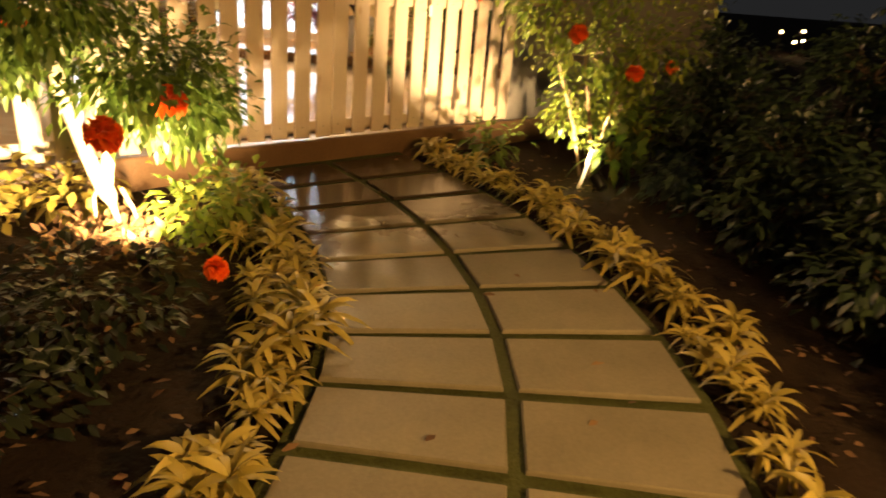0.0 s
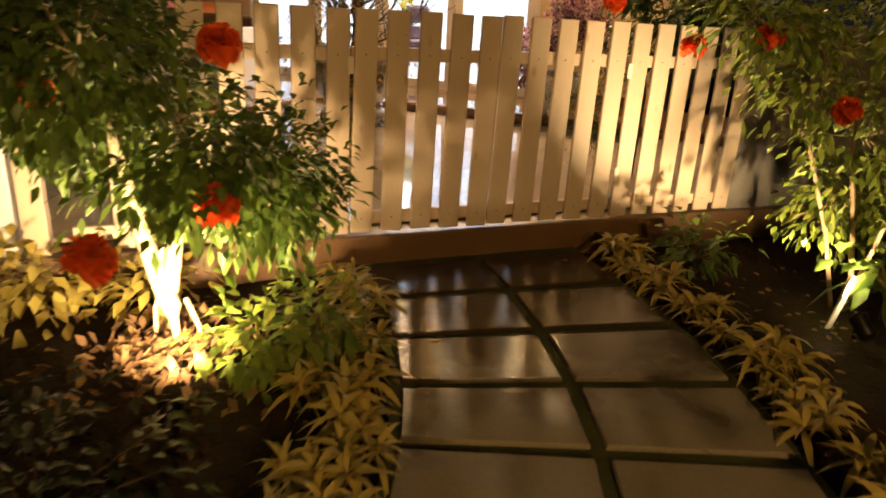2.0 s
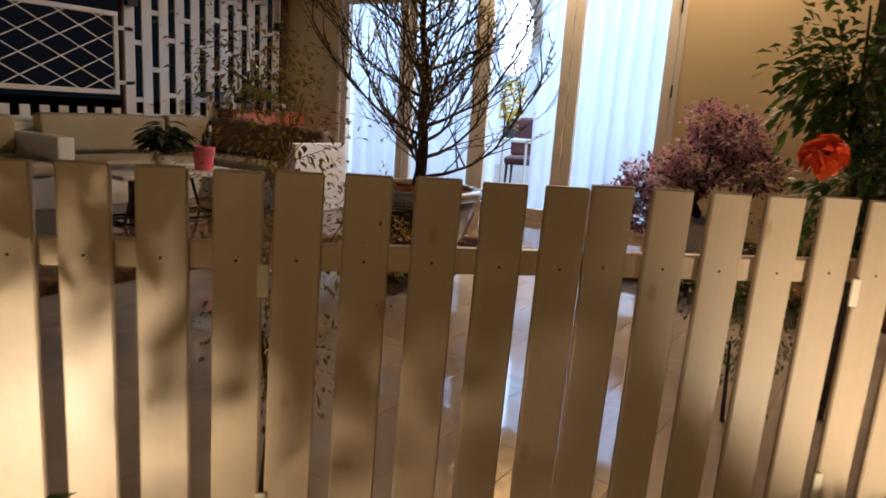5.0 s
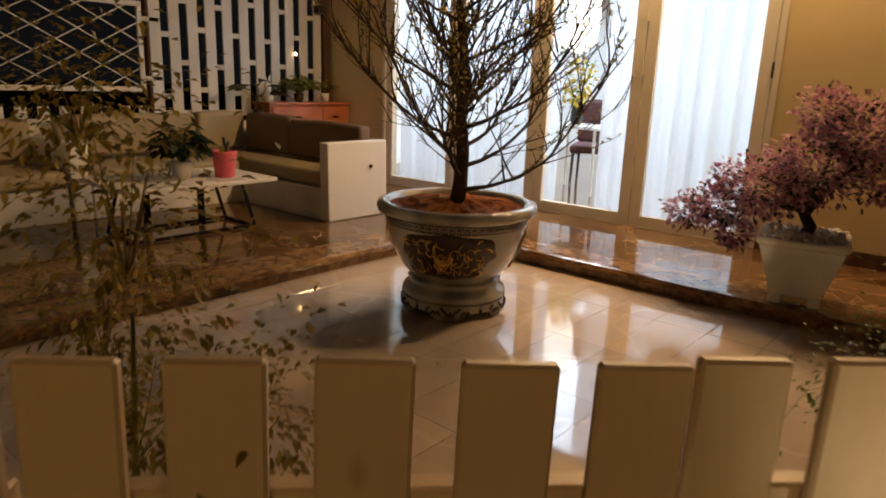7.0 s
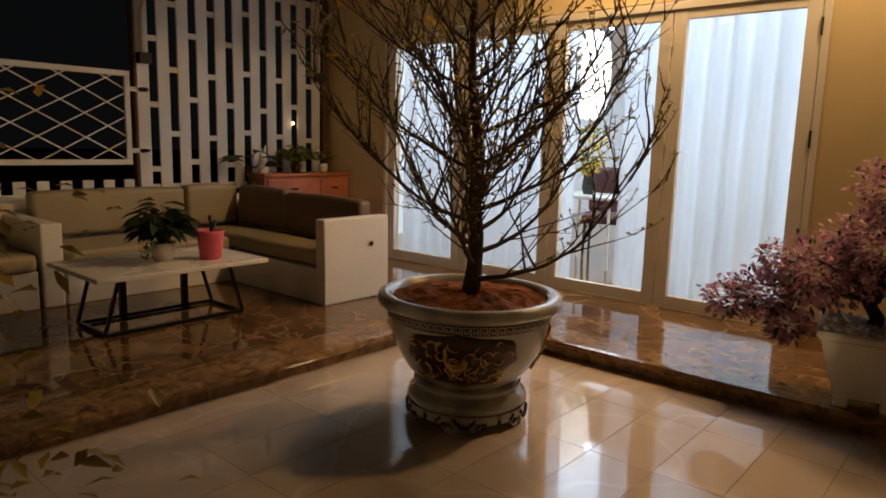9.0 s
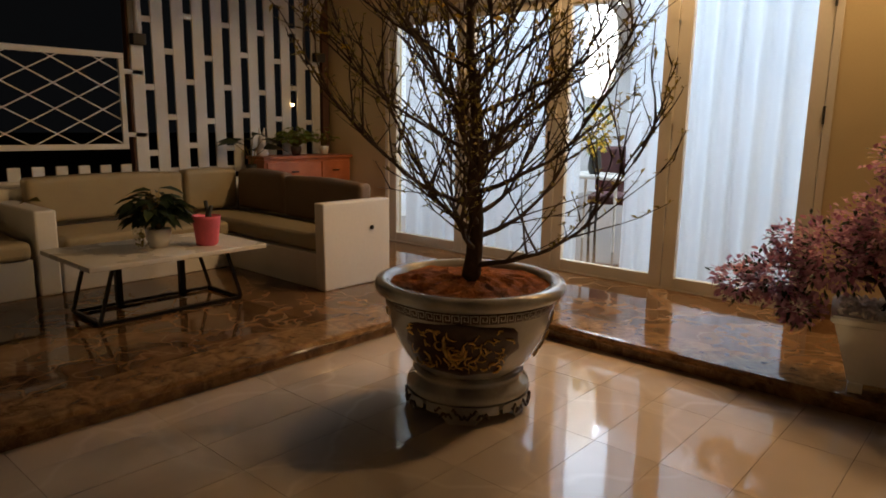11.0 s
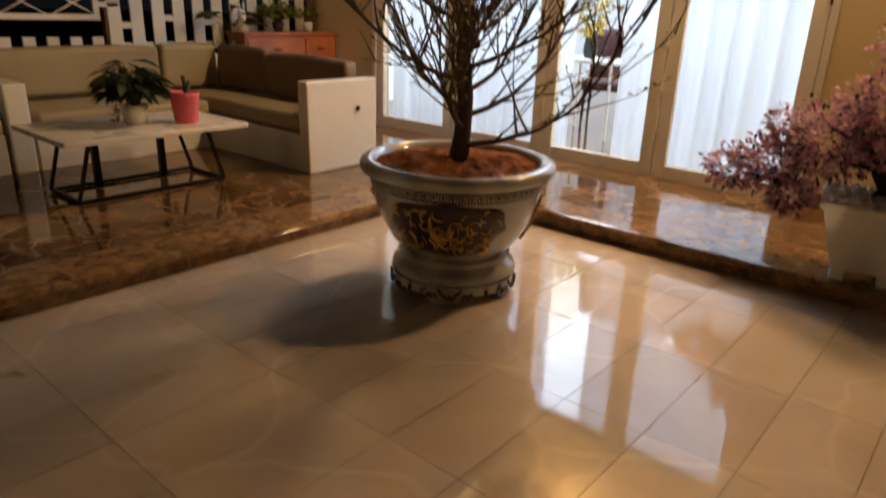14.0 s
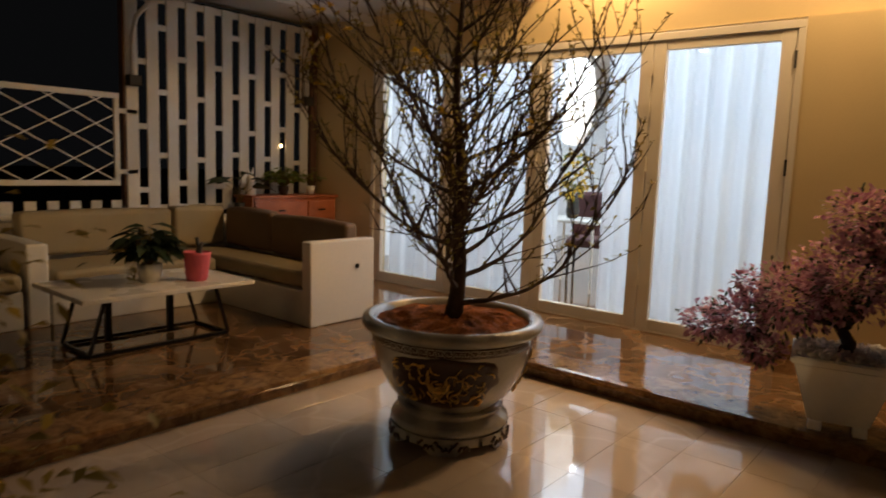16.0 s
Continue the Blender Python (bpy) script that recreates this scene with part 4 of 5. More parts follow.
def bougainvillea():
    pot = thing("planter", "square tapered white planter filled with white pebbles", "planter", (-0.597, 3.38, TOP), 11)
    bm = bmesh.new()
    for z0, z1, a, b in ((0.05, 0.34, 0.128, 0.208), (0.34, 0.375, 0.224, 0.224)):
        lo = [bm.verts.new((sx * a, sy * a, z0)) for sx, sy in ((-1, -1), (1, -1), (1, 1), (-1, 1))]
        hi = [bm.verts.new((sx * b, sy * b, z1)) for sx, sy in ((-1, -1), (1, -1), (1, 1), (-1, 1))]
        bm.faces.new(lo[::-1]), bm.faces.new(hi)
        for k in range(4):
            bm.faces.new((lo[k], lo[(k + 1) % 4], hi[(k + 1) % 4], hi[k]))
    bmesh.ops.bevel(bm, geom=bm.edges[:], offset=0.008, segments=2, affect="EDGES")
    part("planter_body", bm, WHITE, pot)
    for sx in (-1, 1):
        for sy in (-1, 1):
            part("foot", box(sx * 0.095 - 0.03, sx * 0.095 + 0.03, sy * 0.095 - 0.03, sy * 0.095 + 0.03, 0, 0.052, 0.006), WHITE, pot)
    r = random.Random(3)
    pb = bmesh.new()
    for _ in range(240):
        x, y = r.uniform(-0.2, 0.2), r.uniform(-0.2, 0.2)
        m = Matrix.Translation((x, y, 0.372 + r.uniform(0, 0.018))) @ Euler((r.uniform(0, 3), r.uniform(0, 3), 0)).to_matrix().to_4x4() @ Matrix.Diagonal((r.uniform(0.012, 0.026), r.uniform(0.01, 0.018), 0.012, 1))
        bmesh.ops.create_icosphere(pb, subdivisions=1, radius=1, matrix=m)
    tagged(part("pebble_layer", pb, PEBBLE, pot, smooth=True), kind="stuff")
    bush = thing("bougainvillea", "mauve-flowered trained shrub growing in the white planter", "shrub", (-0.597, 3.38, TOP + 0.36))
    bush.scale = (0.93, 0.93, 0.93)
    bm = bmesh.new()
    tube([(0, 0, 0), (0.02, 0, 0.07), (-0.03, 0.02, 0.14), (0.02, 0, 0.24), (0.05, 0, 0.36)], [0.045, 0.035, 0.033, 0.028, 0.02], 10, bm)
    tips = [(-0.55, 0, 0.16), (-0.3, -0.1, 0.36), (0.1, 0.0, 0.62), (0.25, 0.05, 0.5), (-0.2, 0.12, 0.3), (0.15, -0.15, 0.35)]
    part("trunk", bm, BARK, bush, smooth=True)
    for t in tips:
        part("limb", tube([(0.0, 0, 0.15), (t[0] * 0.5, t[1] * 0.5, 0.15 + (t[2] - 0.1) * 0.55), t], [0.018, 0.012, 0.005], 6), BARK, bush, smooth=True)
    fl, gr = Leaves(61), Leaves(62)
    for cx, cz, rad, n in ((-0.72, 0.05, 0.15, 420), (-0.52, 0.12, 0.2, 800), (-0.25, 0.27, 0.27, 1300), (0.02, 0.42, 0.32, 1700), (0.22, 0.62, 0.28, 1200), (0.02, 0.74, 0.19, 500), (-0.4, -0.04, 0.13, 380), (0.38, 0.42, 0.25, 800), (-0.5, 0.33, 0.1, 120)):
        for i in range(n):
            d = Vector((fl.r.gauss(0, 1), fl.r.gauss(0, 1), fl.r.gauss(0, 1))).normalized()
            q = Vector((cx, fl.r.uniform(-0.04, 0.04), cz)) + Vector((d.x, d.y, d.z * 0.75)) * rad * (0.5 + 0.66 * fl.r.random()) * (0.85 + 0.35 * noise.noise(d * 2.5 + Vector((cx, 0, 0))))
            if i % 4:
                fl.leaf(q, fl.away((cx, 0, cz), q), 0.036 * fl.r.uniform(0.7, 1.3), 0.033, 0.2)
            else:
                gr.leaf(q, gr.away((cx, 0, cz), q), 0.04, 0.022, 0.2)
    tagged(fl.make("bract_cover", PETAL_PINK, bush, "mauve pink bracts"), kind="stuff")
    gr.make("leaves", LEAF_DARK, bush)


bougainvillea()


# ---- slatted screen, trellis and posts beside the sofa ----
def screen():
    s = thing("slatted_screen", "white slatted wooden privacy screen with staggered slots", "screen", (-5.97, 2.42, 0.95))
    n, w, pitch = 10, 0.109, 0.1865
    for i in range(n + 1):
        part("slat", box(-0.02, 0.0, i * pitch, i * pitch + w, 0, 1.9, 0.004, 1), WHITE, s)
        if i < n:
            z = 0.17 + 0.28 * (i % 2) + 0.03 * (i % 3)
            while z < 1.85:
                part("spacer", box(-0.018, -0.003, i * pitch + w - 0.002, (i + 1) * pitch + 0.002, z, z + 0.05, 0.003, 1), WHITE, s)
                z += 0.56
    part("rail", box(-0.05, -0.021, -0.02, 2.03, 0.0, 0.06, 0.004), WHITE, s)
    part("rail", box(-0.05, -0.021, -0.02, 2.03, 1.84, 1.9, 0.004), WHITE, s)


screen()


def curved_bracket(y, name="canopy_bracket"):
    b = thing(name, "white curved canopy bracket on the terrace post", "bracket", (-5.93, y, 2.1))
    pts = [(0, 0, 0), (0, 0, 0.35), (0.02, 0.03, 0.52), (0.06, 0.14, 0.66), (0.1, 0.28, 0.72), (0.12, 0.5, 0.74)]
    part("arm", tube(pts, [0.022] * 6, 8), CEIL, b, smooth=True)
    part("wall_bracket", box(-0.03, 0.05, -0.05, 0.06, -0.06, 0.03, 0.006), DARK, b, "black clamp")


curved_bracket(2.46)
curved_bracket(4.34)
for y0, label in ((2.40, "brown wooden canopy post at the end of the screen"), (4.44, "brown wooden canopy post beside the house wall")):
    p = part("post", box(-6.06, -5.985, y0, y0 + 0.09, 0, 2.9, 0.008), WOOD_POST)
    tagged(p, label, "post")


def trellis():
    t = thing("trellis_panel", "white framed trellis panel with diagonal bars", "trellis", (-5.97, 0.545, 1.183))
    w, h = 1.81, 0.785
    for v in ((0, w, 0, 0.045), (0, w, h - 0.045, h)):
        part("frame", box(-0.02, 0.01, v[0], v[1], v[2], v[3], 0.004), WHITE, t)
    for y in (0, w - 0.045):
        part("frame", box(-0.018, 0.008, y, y + 0.045, 0.046, h - 0.046, 0.004), WHITE, t)
    for sgn in (-1, 1):
        for k in range(-3, 12):
            y0 = k * 0.36
            # bars rise with slope 0.55 and are cut to the frame
            a, b = (y0, 0.03), (y0 + sgn * 1.33, h - 0.03)
            lo, hi = 0.03, w - 0.03
            if a[0] == b[0]:
                continue
            us = sorted(((lo - a[0]) / (b[0] - a[0]), (hi - a[0]) / (b[0] - a[0])))
            u0, u1 = max(0, us[0]), min(1, us[1])
            if u1 - u0 < 0.02:
                continue
            p, q = [(sgn * 0.005 - 0.008, a[0] + (b[0] - a[0]) * u, a[1] + (b[1] - a[1]) * u) for u in (u0, u1)]
            part("bar", tube([p, q], [0.0065, 0.0065], 4), WHITE, t)
    part("mount", box(-0.02, 0.0, w, w + 0.16, 0.1, 0.14, 0.003), WHITE, t)
    part("mount", box(-0.02, 0.0, w, w + 0.16, 0.62, 0.66, 0.003), WHITE, t)


trellis()


def low_fence():
    f = thing("low_fence", "low white picket fence behind the sofa", "fence", (-6.0, -0.6, 0.0))
    y = 0
    while y < 3.05:
        part("picket", box(-0.02, 0, y, y + 0.09, 0.02, 1.055, 0.004, 1), WHITE, f)
        y += 0.17
    part("rail", box(0.001, 0.025, -0.02, 3.08, 0.86, 0.955, 0.004), WHITE, f)


low_fence()

# ---- inside the room ----
def room_things():
    t = thing("side_table", "white side table inside the room", "table", (-3.45, 5.9, TOP))
    part("tabletop", box(-0.35, 0.35, -0.3, 0.3, 0.68, 0.71, 0.005), TABLETOP, t)
    for sx in (-1, 1):
        for sy in (-1, 1):
            part("leg", tube([(sx * 0.3, sy * 0.25, 0.68), (sx * 0.32, sy * 0.27, 0)], [0.016, 0.012], 8), TABLETOP, t)
    c = thing("chair", "dark burgundy upholstered chair inside the room", "chair", (-3.62, 6.55, TOP), 20)
    part("seat", soft_box(-0.25, 0.25, -0.25, 0.25, 0.36, 0.46, 0.03, 1), CHAIR_RED, c)
    part("backrest", soft_box(-0.25, 0.25, 0.2, 0.28, 0.46, 0.95, 0.03, 2), CHAIR_RED, c)
    for sx in (-1, 1):
        for sy in (-1, 1):
            part("leg", tube([(sx * 0.21, sy * 0.21, 0.37), (sx * 0.22, sy * 0.22, 0)], [0.018, 0.014], 8), DARK, c)
    v = thing("flower_vase", "dark vase with a bunch of yellow flowers on the side table", "vase", (-3.52, 5.9, TOP + 0.71))
    part("vase", lathe([(0.05, 0), (0.07, 0.06), (0.06, 0.16), (0.045, 0.22), (0.055, 0.24), (0.045, 0.235)], 20), DARK, v, smooth=True)
    lv, fl = Leaves(71), Leaves(72)
    for i in range(150):
        d = Vector((lv.r.gauss(0, 1), lv.r.gauss(0, 1), lv.r.gauss(0, 1))).normalized()
        q = Vector((0, 0, 0.44)) + Vector((d.x * 0.17, d.y * 0.17, d.z * 0.26)) * lv.r.uniform(0.5, 1)
        lv.leaf(q, lv.away((0, 0, 0.4), q), 0.06, 0.03)
        if i % 2:
            for _ in range(5):
                fl.leaf(q, fl.away((0, 0, 0.4), q), 0.05, 0.045)
    lv.make("leaves", LEAF, v)
    fl.make("flowers", PETAL_YELLOW, v)


room_things()


def lamp_thing(name, label, at, aim):
    """A ground spotlight: spike, housing, lens."""
    t = thing(name, label, "lamp", (at[0], at[1], -0.03))
    part("spike", tube([(0, 0, 0), (0, 0, 0.07)], [0.008, 0.008], 8), BLACK, t)
    d = Vector(aim) - Vector((at[0], at[1], 0.06))
    q = d.to_track_quat("Z", "Y").to_matrix().to_4x4()
    h = part("housing", lathe([(0.022, -0.09), (0.032, -0.085), (0.034, 0.0), (0.038, 0.005), (0.034, 0.008), (0.03, -0.012)], 20), BLACK, t, smooth=True)
    h.matrix_local = Matrix.Translation((0, 0, 0.085)) @ q
    l = part("lens", lathe([(0.0, -0.016), (0.028, -0.015), (0.028, -0.012), (0.0, -0.011)], 16), BULB, t, "lit lens")
    l.matrix_local = Matrix.Translation((0, 0, 0.085)) @ q


lamp_thing("spotlight", "small black garden spotlight lighting a shrub", (-0.20, -1.84), (-0.56, -1.30, 0.62))
lamp_thing("spotlight", "small black garden spotlight lighting the fence", (1.635, -0.125), (1.17, 0.70, 0.62))


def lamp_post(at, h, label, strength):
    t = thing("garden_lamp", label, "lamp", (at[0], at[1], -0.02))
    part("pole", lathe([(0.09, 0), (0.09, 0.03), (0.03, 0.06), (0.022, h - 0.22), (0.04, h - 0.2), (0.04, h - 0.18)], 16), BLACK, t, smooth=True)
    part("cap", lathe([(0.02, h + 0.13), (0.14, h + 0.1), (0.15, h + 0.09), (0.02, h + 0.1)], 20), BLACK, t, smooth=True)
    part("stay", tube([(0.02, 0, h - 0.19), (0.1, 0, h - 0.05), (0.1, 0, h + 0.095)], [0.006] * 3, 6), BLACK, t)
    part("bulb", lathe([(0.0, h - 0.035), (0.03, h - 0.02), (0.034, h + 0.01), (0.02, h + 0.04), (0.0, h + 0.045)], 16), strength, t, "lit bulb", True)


# ---- garden plants ----
def border_plant(seed, material, size):
    """A rosette of arching pointed leaves on short stems."""
    p = thing("border_plant", "yellow-green variegated plant with pointed arching leaves", "plant", (0, 0, -20), group="border plants along the path")
    lv = Leaves(seed)
    stems = bmesh.new()
    for s in range(3):
        a = s * 2.1 + seed
        top = Vector((0.05 * math.cos(a), 0.05 * math.sin(a), size * (0.35 + 0.25 * lv.r.random())))
        tube([(0, 0, 0), top * 0.6 + Vector((0.01, 0, 0)), top], [0.006, 0.005, 0.004], 5, stems)
        for i in range(15):
            b = i * 2.4 + lv.r.uniform(-0.3, 0.3)
            lift = 1.3 - 1.5 * i / 15
            lv.leaf(top - Vector((0, 0, 0.1 * size * i / 15)), (math.cos(b), math.sin(b), lift), size * lv.r.uniform(0.5, 0.85), size * 0.125, 0.55, 4)
    part("stem", stems, LEAF_OLIVE, p)
    lv.make("leaves", material, p)
    return p


def plant_rows():
    kinds = [border_plant(3, LEAF_YELLOW, 0.2), border_plant(4, LEAF_YELLOW, 0.23), border_plant(5, LEAF_YELLOW, 0.18)]
    r = random.Random(9)
    for side in (-1, 1):
        t = -0.22
        while t < 0.93:
            for lane in (0, 1):
                p, d = bez(t + r.uniform(-0.01, 0.01)), bez_way(t)
                n = Vector((d.y, -d.x))
                off = side * (0.665 + 0.12 * lane * (1 if t > 0.35 or side > 0 else 0.45) + r.uniform(-0.03, 0.03))
                q = p + n * off
                if q.y - q.x > -0.2 or (lane and r.random() < 0.55):
                    continue
                copy_thing(r.choice(kinds), pose(q.x, q.y, -0.035, r.uniform(-8, 8), r.uniform(-8, 8), r.uniform(0, 360)) @ Matrix.Scale(r.uniform(0.72, 1.05), 4))
            t += 0.04
    for k in kinds:
        for o in (*k.children_recursive, k):
            bpy.data.objects.remove(o)


def bloom(lv, c, rad):
    for i in range(64):
        d = Vector((lv.r.gauss(0, 1), lv.r.gauss(0, 1), lv.r.gauss(0, 0.8))).normalized()
        lv.leaf(Vector(c) + d * rad * 0.25, d + 0.4 * Vector((lv.r.uniform(-1, 1), lv.r.uniform(-1, 1), 0)), rad * 0.72, rad * 1.05, 0.25, 3, 0.6)


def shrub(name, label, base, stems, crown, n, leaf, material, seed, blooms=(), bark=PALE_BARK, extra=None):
    """A shrub: stems from the ground, a crown of leaves in uneven clumps, round double flowers."""
    s = thing(name, label, "shrub", (base[0], base[1], -0.03))
    for st in stems:
        part("stem", tube([Vector(p) for p in st["pts"]], st["r"], 8), bark, s, smooth=True)
    lv = Leaves(seed)
    twigs = bmesh.new()
    clumps = []
    for (cx, cy, cz, rx, ry, rz) in crown:
        for _ in range(16):
            d = Vector((lv.r.gauss(0, 1), lv.r.gauss(0, 1), lv.r.gauss(0, 1))).normalized() * lv.r.uniform(0.35, 1)
            clumps.append((Vector((cx + d.x * rx, cy + d.y * ry, cz + d.z * rz)), Vector((cx, cy, cz))))
    for c, o in clumps:
        tube([o + (c - o) * 0.1 - Vector((0, 0, 0.06)), c], [leaf * 0.085, leaf * 0.035], 4, twigs)
        for _ in range(n // len(clumps)):
            d = Vector((lv.r.gauss(0, 1), lv.r.gauss(0, 1), lv.r.gauss(0, 1))) * 0.062
            lv.leaf(c + d, lv.away(o, c + d, -0.1), leaf * lv.r.uniform(0.6, 1.25), leaf * 0.62, 0.35, 2)
    tagged(part("branchwork", twigs, bark, s), kind="stuff")
    lv.make("leaves", material, s)
    for c, rad in blooms:
        fl = Leaves(int(abs(c[0]) * 1000) + seed)
        bloom(fl, c, rad)
        fl.make("flower", PETAL_RED, s, "round vermilion double flower")
    return s


plant_rows()
B = (-0.50, -1.51)
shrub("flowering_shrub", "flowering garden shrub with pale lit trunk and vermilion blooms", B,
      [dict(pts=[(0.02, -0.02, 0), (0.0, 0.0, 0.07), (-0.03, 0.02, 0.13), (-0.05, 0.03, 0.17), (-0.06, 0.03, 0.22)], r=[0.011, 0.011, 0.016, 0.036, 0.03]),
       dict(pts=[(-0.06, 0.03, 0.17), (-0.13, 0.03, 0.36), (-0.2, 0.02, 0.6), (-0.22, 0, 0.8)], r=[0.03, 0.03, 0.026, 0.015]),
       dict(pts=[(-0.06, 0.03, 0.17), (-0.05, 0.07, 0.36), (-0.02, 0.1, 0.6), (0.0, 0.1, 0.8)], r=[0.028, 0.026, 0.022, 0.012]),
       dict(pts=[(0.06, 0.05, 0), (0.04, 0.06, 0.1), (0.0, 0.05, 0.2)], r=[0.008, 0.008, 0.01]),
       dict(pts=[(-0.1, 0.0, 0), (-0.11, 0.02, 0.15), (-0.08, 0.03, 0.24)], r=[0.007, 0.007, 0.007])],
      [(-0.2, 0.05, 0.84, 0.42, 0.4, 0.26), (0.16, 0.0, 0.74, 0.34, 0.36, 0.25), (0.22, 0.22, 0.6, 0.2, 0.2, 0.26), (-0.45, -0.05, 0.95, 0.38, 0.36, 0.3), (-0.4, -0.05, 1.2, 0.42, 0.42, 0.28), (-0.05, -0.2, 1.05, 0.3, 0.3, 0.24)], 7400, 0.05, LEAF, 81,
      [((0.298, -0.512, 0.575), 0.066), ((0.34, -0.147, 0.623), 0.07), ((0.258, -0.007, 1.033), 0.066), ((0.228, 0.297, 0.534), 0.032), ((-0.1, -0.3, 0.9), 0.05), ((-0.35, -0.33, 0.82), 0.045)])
shrub("flowering_shrub", "loose flowering shrub with thin lit stems beside the fence", (1.6, 0.16),
      [dict(pts=[(0.0, 0, 0), (0.02, 0.0, 0.16), (-0.02, 0.04, 0.4), (-0.08, 0.02, 0.65), (-0.12, 0, 0.95)], r=[0.013, 0.011, 0.01, 0.008, 0.005]),
       dict(pts=[(0.02, 0.02, 0), (0.06, 0.02, 0.2), (0.1, 0.0, 0.45), (0.16, -0.04, 0.8)], r=[0.011, 0.01, 0.008, 0.005]),
       dict(pts=[(-0.02, 0.04, 0), (-0.1, 0.06, 0.3), (-0.25, 0.04, 0.7), (-0.5, -0.05, 1.0)], r=[0.01, 0.009, 0.008, 0.004])],
      [(-0.06, 0.2, 0.50, 0.24, 0.18, 0.28), (0.2, 0.14, 0.42, 0.2, 0.2, 0.24), (-0.05, 0.1, 0.8, 0.38, 0.32, 0.28), (0.24, 0.0, 0.85, 0.34, 0.34, 0.3), (-0.25, 0.02, 1.08, 0.42, 0.36, 0.26), (0.2, 0.05, 1.22, 0.5, 0.4, 0.28), (-0.5, -0.1, 1.2, 0.28, 0.28, 0.14)], 4300, 0.05, LEAF_LIME, 82,
      [((0.101, -0.594, 0.732), 0.05), ((-0.195, -0.458, 0.894), 0.055), ((-0.782, 0.217, 1.056), 0.065), ((-0.477, -0.166, 1.122), 0.06), ((-1.189, 0.366, 1.239), 0.062), ((0.46, 0.22, 0.694), 0.05)], bark=BROWN_BARK)
# low leafy undergrowth round the spotlit trunk and along the kerb
shrub("groundcover", "bright lime undergrowth at the foot of the shrub", (-0.19, -1.46), [dict(pts=[(0, 0, 0), (0, 0, 0.12)], r=[0.006, 0.004])],
      [(0.0, 0.0, 0.15, 0.14, 0.14, 0.11), (0.14, 0.12, 0.16, 0.14, 0.14, 0.11)], 460, 0.065, LEAF_LIME, 83, bark=LEAF_OLIVE)
shrub("groundcover", "yellow-green low plants along the kerb", (-1.05, -1.35), [dict(pts=[(0, 0, 0), (0, 0, 0.1)], r=[0.006, 0.004])],
      [(-0.2, -0.15, 0.1, 0.3, 0.15, 0.08), (0.15, 0.1, 0.1, 0.25, 0.15, 0.08)], 420, 0.08, LEAF_YELLOW, 84, bark=LEAF_OLIVE)
shrub("groundcover", "green low plant beside the kerb", (0.98, 0.35), [dict(pts=[(0, 0, 0), (0, 0, 0.1)], r=[0.006, 0.004])],
      [(0.0, 0.0, 0.12, 0.16, 0.14, 0.12)], 160, 0.07, LEAF, 85, bark=LEAF_OLIVE)
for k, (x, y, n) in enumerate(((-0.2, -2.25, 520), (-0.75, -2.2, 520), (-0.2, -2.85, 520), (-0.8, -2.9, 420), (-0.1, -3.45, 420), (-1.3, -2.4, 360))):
    shrub("groundcover", "low groundcover in the shaded bed, the shade put into its leaf colour", (x, y), [dict(pts=[(0, 0, 0), (0, 0, 0.08)], r=[0.006, 0.004])],
          [(0, 0, 0.09, 0.34, 0.36, 0.1)], n, 0.05, LEAF_BED_SHADE, 90 + k, [((0.599, -0.329, 0.409), 0.034)] if k == 0 else (), bark=BARK)
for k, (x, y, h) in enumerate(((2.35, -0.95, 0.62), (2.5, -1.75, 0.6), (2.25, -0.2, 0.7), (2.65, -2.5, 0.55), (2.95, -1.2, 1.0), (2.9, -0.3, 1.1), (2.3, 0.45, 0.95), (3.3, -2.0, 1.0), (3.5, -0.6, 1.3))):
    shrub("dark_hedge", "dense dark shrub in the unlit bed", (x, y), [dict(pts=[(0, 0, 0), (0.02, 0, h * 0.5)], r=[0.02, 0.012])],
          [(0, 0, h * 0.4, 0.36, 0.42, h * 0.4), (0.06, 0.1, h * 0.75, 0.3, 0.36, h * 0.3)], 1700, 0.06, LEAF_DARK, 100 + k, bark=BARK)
shrub("groundcover", "broad-leaved green plant under the lit shrub", (1.76, 0.14), [dict(pts=[(0, 0, 0), (0, 0, 0.12)], r=[0.008, 0.005])],
      [(0.0, 0.0, 0.2, 0.14, 0.16, 0.14), (0.16, -0.06, 0.34, 0.12, 0.14, 0.1)], 130, 0.13, LEAF, 87, bark=LEAF_OLIVE)
stake = part("garden_stake", box(-0.012, 0.012, -0.004, 0.004, -0.05, 0.2, 0.002), WHITE)
stake.matrix_world = pose(1.565, -0.03, 0, 6, 10, 30)
tagged(stake, "small white garden stake pushed into the soil", "stake")
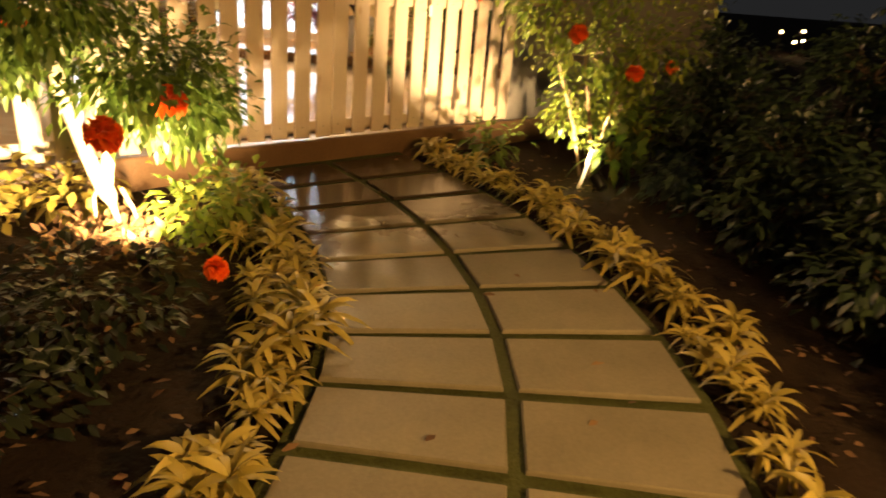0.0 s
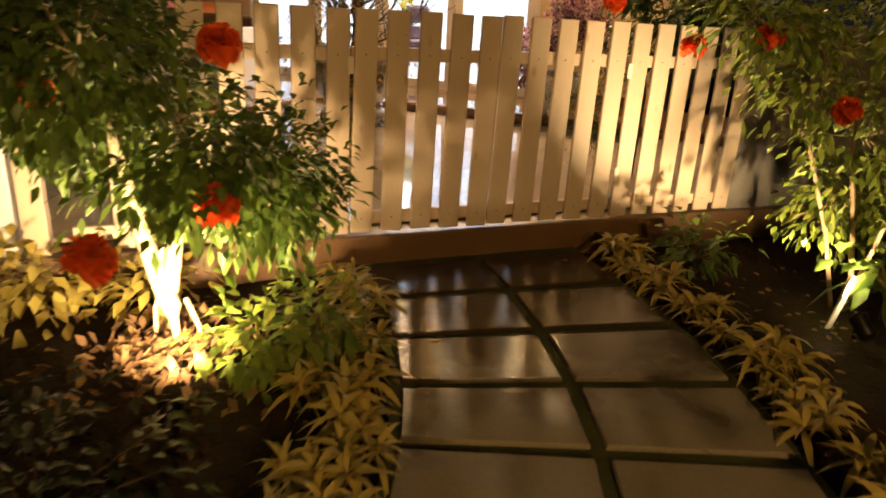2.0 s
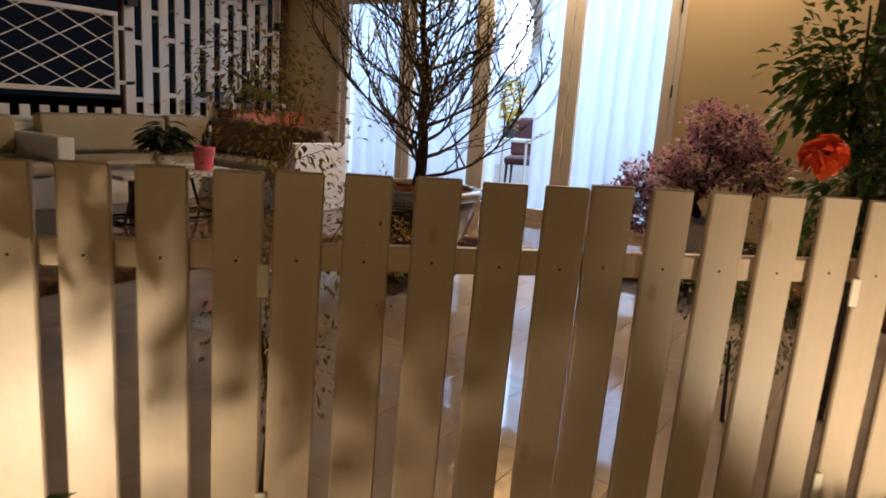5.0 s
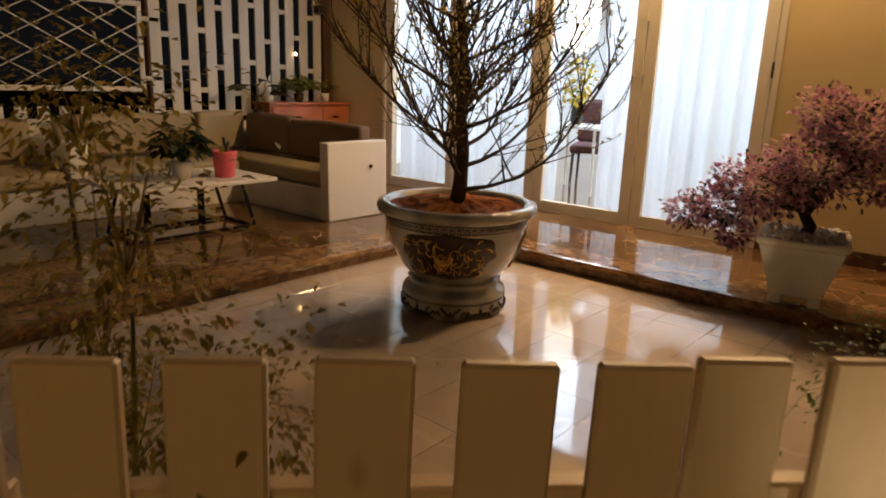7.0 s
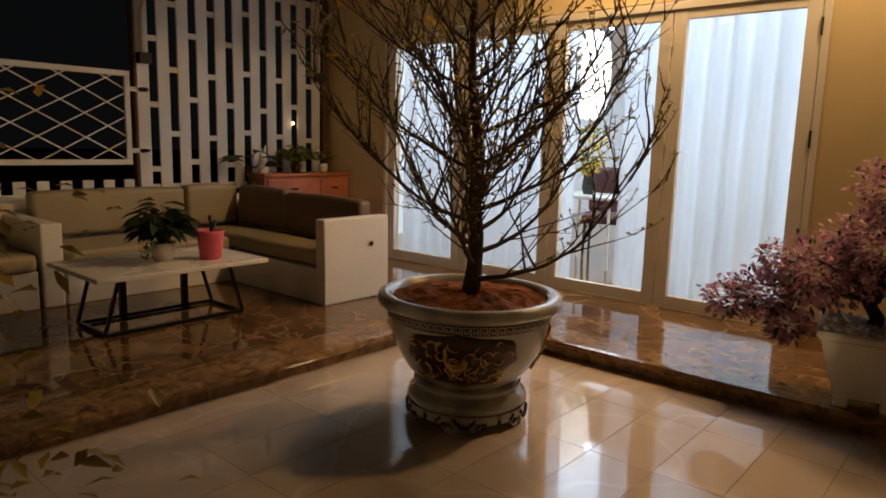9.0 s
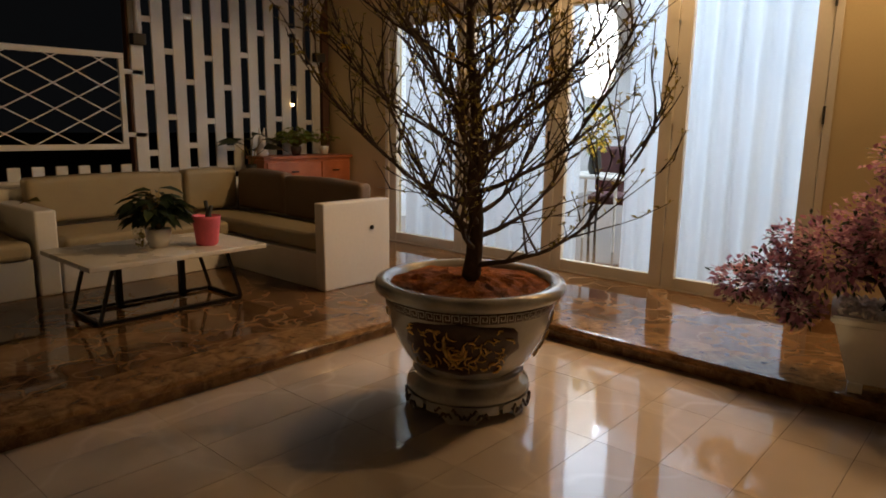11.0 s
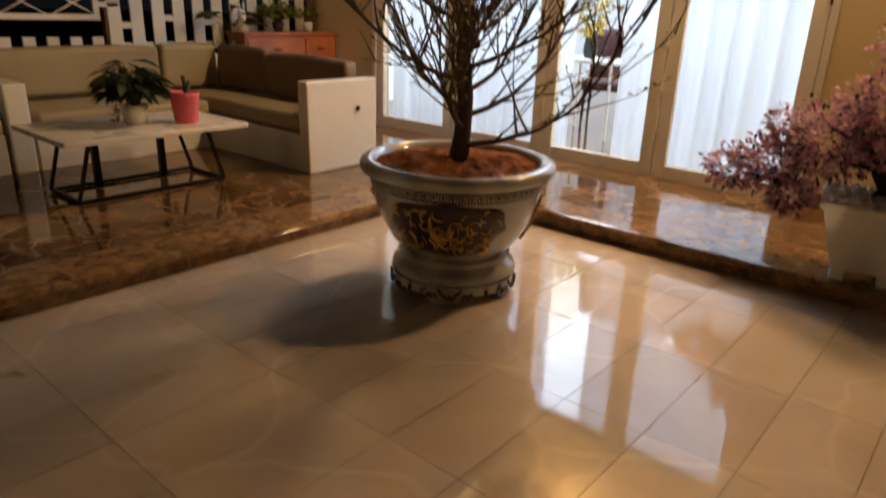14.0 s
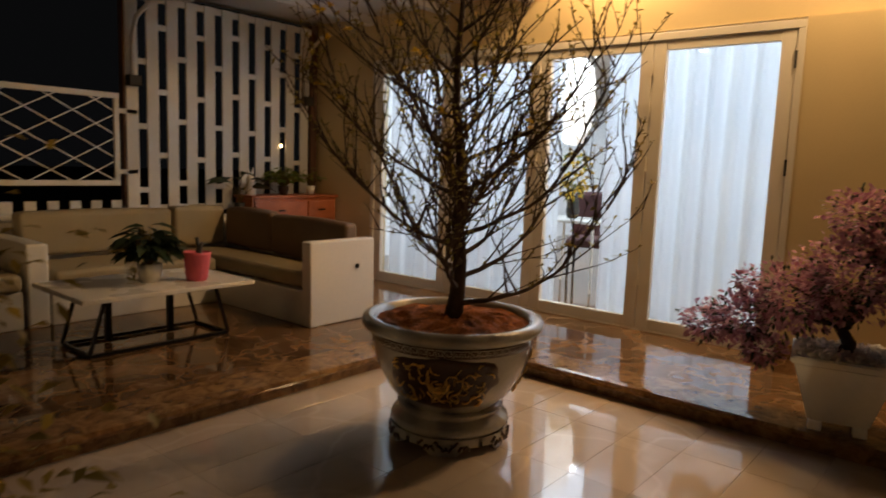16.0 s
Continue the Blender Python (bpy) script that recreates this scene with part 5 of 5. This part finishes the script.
# planting just inside the fence
shrub("terrace_plant", "thin branching olive-leaved shrub inside the fence", (-0.72, -0.34),
      [dict(pts=[(0.02, 0.05, 0.17), (0.05, 0.06, 0.5), (0.09, 0.05, 0.8), (0.11, 0.06, 1.1)], r=[0.009, 0.008, 0.006, 0.003]),
       dict(pts=[(0.05, 0.06, 0.45), (-0.02, 0.07, 0.75), (-0.06, 0.06, 1.05)], r=[0.006, 0.005, 0.003]),
       dict(pts=[(0.09, 0.05, 0.75), (0.17, 0.09, 0.9), (0.24, 0.12, 1.02)], r=[0.005, 0.004, 0.002])],
      [(0.06, 0.07, 0.66, 0.16, 0.08, 0.14), (0.06, 0.07, 0.92, 0.2, 0.08, 0.15), (0.08, 0.07, 1.2, 0.17, 0.08, 0.14), (-0.1, 0.1, 1.02, 0.16, 0.08, 0.2), (0.26, 0.12, 0.98, 0.1, 0.05, 0.08), (-0.06, 0.08, 1.38, 0.18, 0.08, 0.1)], 3200, 0.018, LEAF_OLIVE, 121, bark=LEAF_OLIVE)
shrub("terrace_plant", "tall green leafy shrub inside the fence beside the house", (0.45, 1.55), [dict(pts=[(0, 0, 0.1), (0.02, 0, 0.7), (-0.05, 0, 1.3), (-0.08, 0.02, 1.75)], r=[0.018, 0.014, 0.01, 0.004])],
      [(0.1, 0, 1.15, 0.34, 0.3, 0.3), (-0.1, 0, 1.5, 0.24, 0.2, 0.3), (0.45, 0.2, 1.15, 0.4, 0.3, 0.3), (0.32, -0.25, 1.2, 0.34, 0.24, 0.24), (0.62, -0.15, 1.15, 0.3, 0.25, 0.24)], 3200, 0.06, LEAF, 122, bark=BARK)
shrub("terrace_plant", "low feathery green plant inside the fence", (0.16, 1.24), [dict(pts=[(0, 0, 0.1), (-0.02, 0, 0.5)], r=[0.01, 0.005])],
      [(-0.08, -0.03, 0.74, 0.17, 0.14, 0.1), (0.06, 0, 0.6, 0.18, 0.14, 0.2), (0.1, 0.02, 0.9, 0.2, 0.16, 0.14)], 2200, 0.018, LEAF, 123, bark=BARK)
# post and bulb added out of view to carry path_light
lamp_post((3.2, -4.7), 1.9, "garden lamp post with a warm bulb, added out of view behind the walk", BULB)


def downlight(x, y, z):
    d = thing("downlight", "small recessed lit ceiling downlight in the room", "lamp", (x, y, z), group="room downlights")
    part("trim_ring", lathe([(0.07, 0.0), (0.07, -0.012), (0.05, -0.014), (0.048, 0.0)], 20, cap=False), WHITE, d)
    part("lens", lathe([(0.0, -0.006), (0.047, -0.005), (0.047, 0.0), (0.0, 0.001)], 16), ROOM_BULB, d, "lit lens")


for x, y in ((-4.22, 7.55), (-2.95, 7.74), (-5.07, 13.6), (-3.93, 13.6), (-1.6, 7.9)):
    downlight(x, y, 2.899)
# no real lamp: a glowing body added where lit curtain shows brightest
pl = thing("pendant_lamp", "tall glowing body added for the bright lit curtain inside the room", "lamp", (-3.95, 6.6, 2.899))
part("cord", tube([(0, 0, 0), (0, 0, -0.2)], [0.004, 0.004], 6), WHITE, pl)
part("shade", lathe([(0.0, -1.16), (0.1, -1.14), (0.18, -1.02), (0.21, -0.8), (0.21, -0.5), (0.18, -0.3), (0.1, -0.2), (0.0, -0.19)], 28), CURTAIN_GLOW, pl, "glowing white body in place of lit curtain", True)
for x_ in (-2.45, -0.75):
    wl = thing("wall_lamp", "small black wall lamp above the glass doors", "lamp", (x_, GLASS_Y, 3.58))
    part("arm", tube([(0, 0, 0), (0, -0.36, 0), (0, -0.36, -0.06)], [0.01, 0.01, 0.01], 8), BLACK, wl)
    part("plate", lathe([(0.05, 0.0), (0.05, 0.012), (0.03, 0.02)], 20), BLACK, wl).matrix_local = pose(0, 0, 0, 90)


def far_lamp(at):
    f = thing("distant_lamp", "small distant amber lamp on a thin pole beyond the garden", "lamp", (at[0], at[1], -0.05))
    part("pole", tube([(0, 0, 0), (0, 0, at[2] + 0.0)], [0.02, 0.015], 6), BLACK, f)
    part("globe", lathe([(0.0, at[2]), (0.03, at[2] + 0.012), (0.03, at[2] + 0.05), (0.0, at[2] + 0.062)], 12), BULB_SMALL, f, "lit amber globe", True)


for p_ in ((7.9, 13.4, 0.55), (7.67, 13.2, 0.3), (8.3, 14.3, 0.3), (7.4, 13.4, 0.5)):
    far_lamp(p_)
sb = thing("string_bulb", "tiny lit bulb hanging on the slatted screen", "lamp", (-5.955, 4.03, 1.58))
part("bulb", lathe([(0.0, 0.0), (0.012, 0.008), (0.013, 0.022), (0.006, 0.034), (0.0, 0.035)], 12), BULB_SMALL, sb, "lit bulb", True)
part("cord", tube([(0, 0, 0.034), (-0.005, 0.0, 0.2), (-0.012, 0, 0.4)], [0.002] * 3, 5), BLACK, sb)


def litter():
    lv = Leaves(131)
    for _ in range(1500):
        x, y = lv.r.uniform(-1.6, 2.3), lv.r.uniform(-3.8, 0.6)
        if y - x > -0.25:
            continue
        near = min((bez(k / 20) - Vector((x, y))).length for k in range(-4, 20))
        if near < 0.6 and lv.r.random() > 0.04:
            continue
        lv.leaf((x, y, -0.005 if near > 0.6 else 0.012), (lv.r.uniform(-1, 1), lv.r.uniform(-1, 1), 0.15), lv.r.uniform(0.02, 0.05), 0.022, 0.1, 2)
    for _ in range(420):
        a, rr = lv.r.uniform(0, 6.3), abs(lv.r.gauss(0, 0.17))
        lv.leaf((-0.50 + rr * math.cos(a), -1.58 + rr * math.sin(a), 0.0 + lv.r.uniform(0, 0.03)), (lv.r.uniform(-1, 1), lv.r.uniform(-1, 1), 0.5), 0.06, 0.035, 0.1, 2)
    ob = lv.make("leaf_litter", LEAF_DRY)
    tagged(ob, "scattered dry brown leaves on the soil", "leaf litter", kind="stuff")


litter()

# ---- small repeated pieces: slabs and floor tiles ----
T_LIST = [-0.235 + 0.0835 * i for i in range(14)]
for i, t in enumerate(T_LIST):
    for side in (-1, 1):
        slab(t + 0.005, t + 0.0785 - 0.004, side, SLAB)
terrace_floor()
raised_floor()
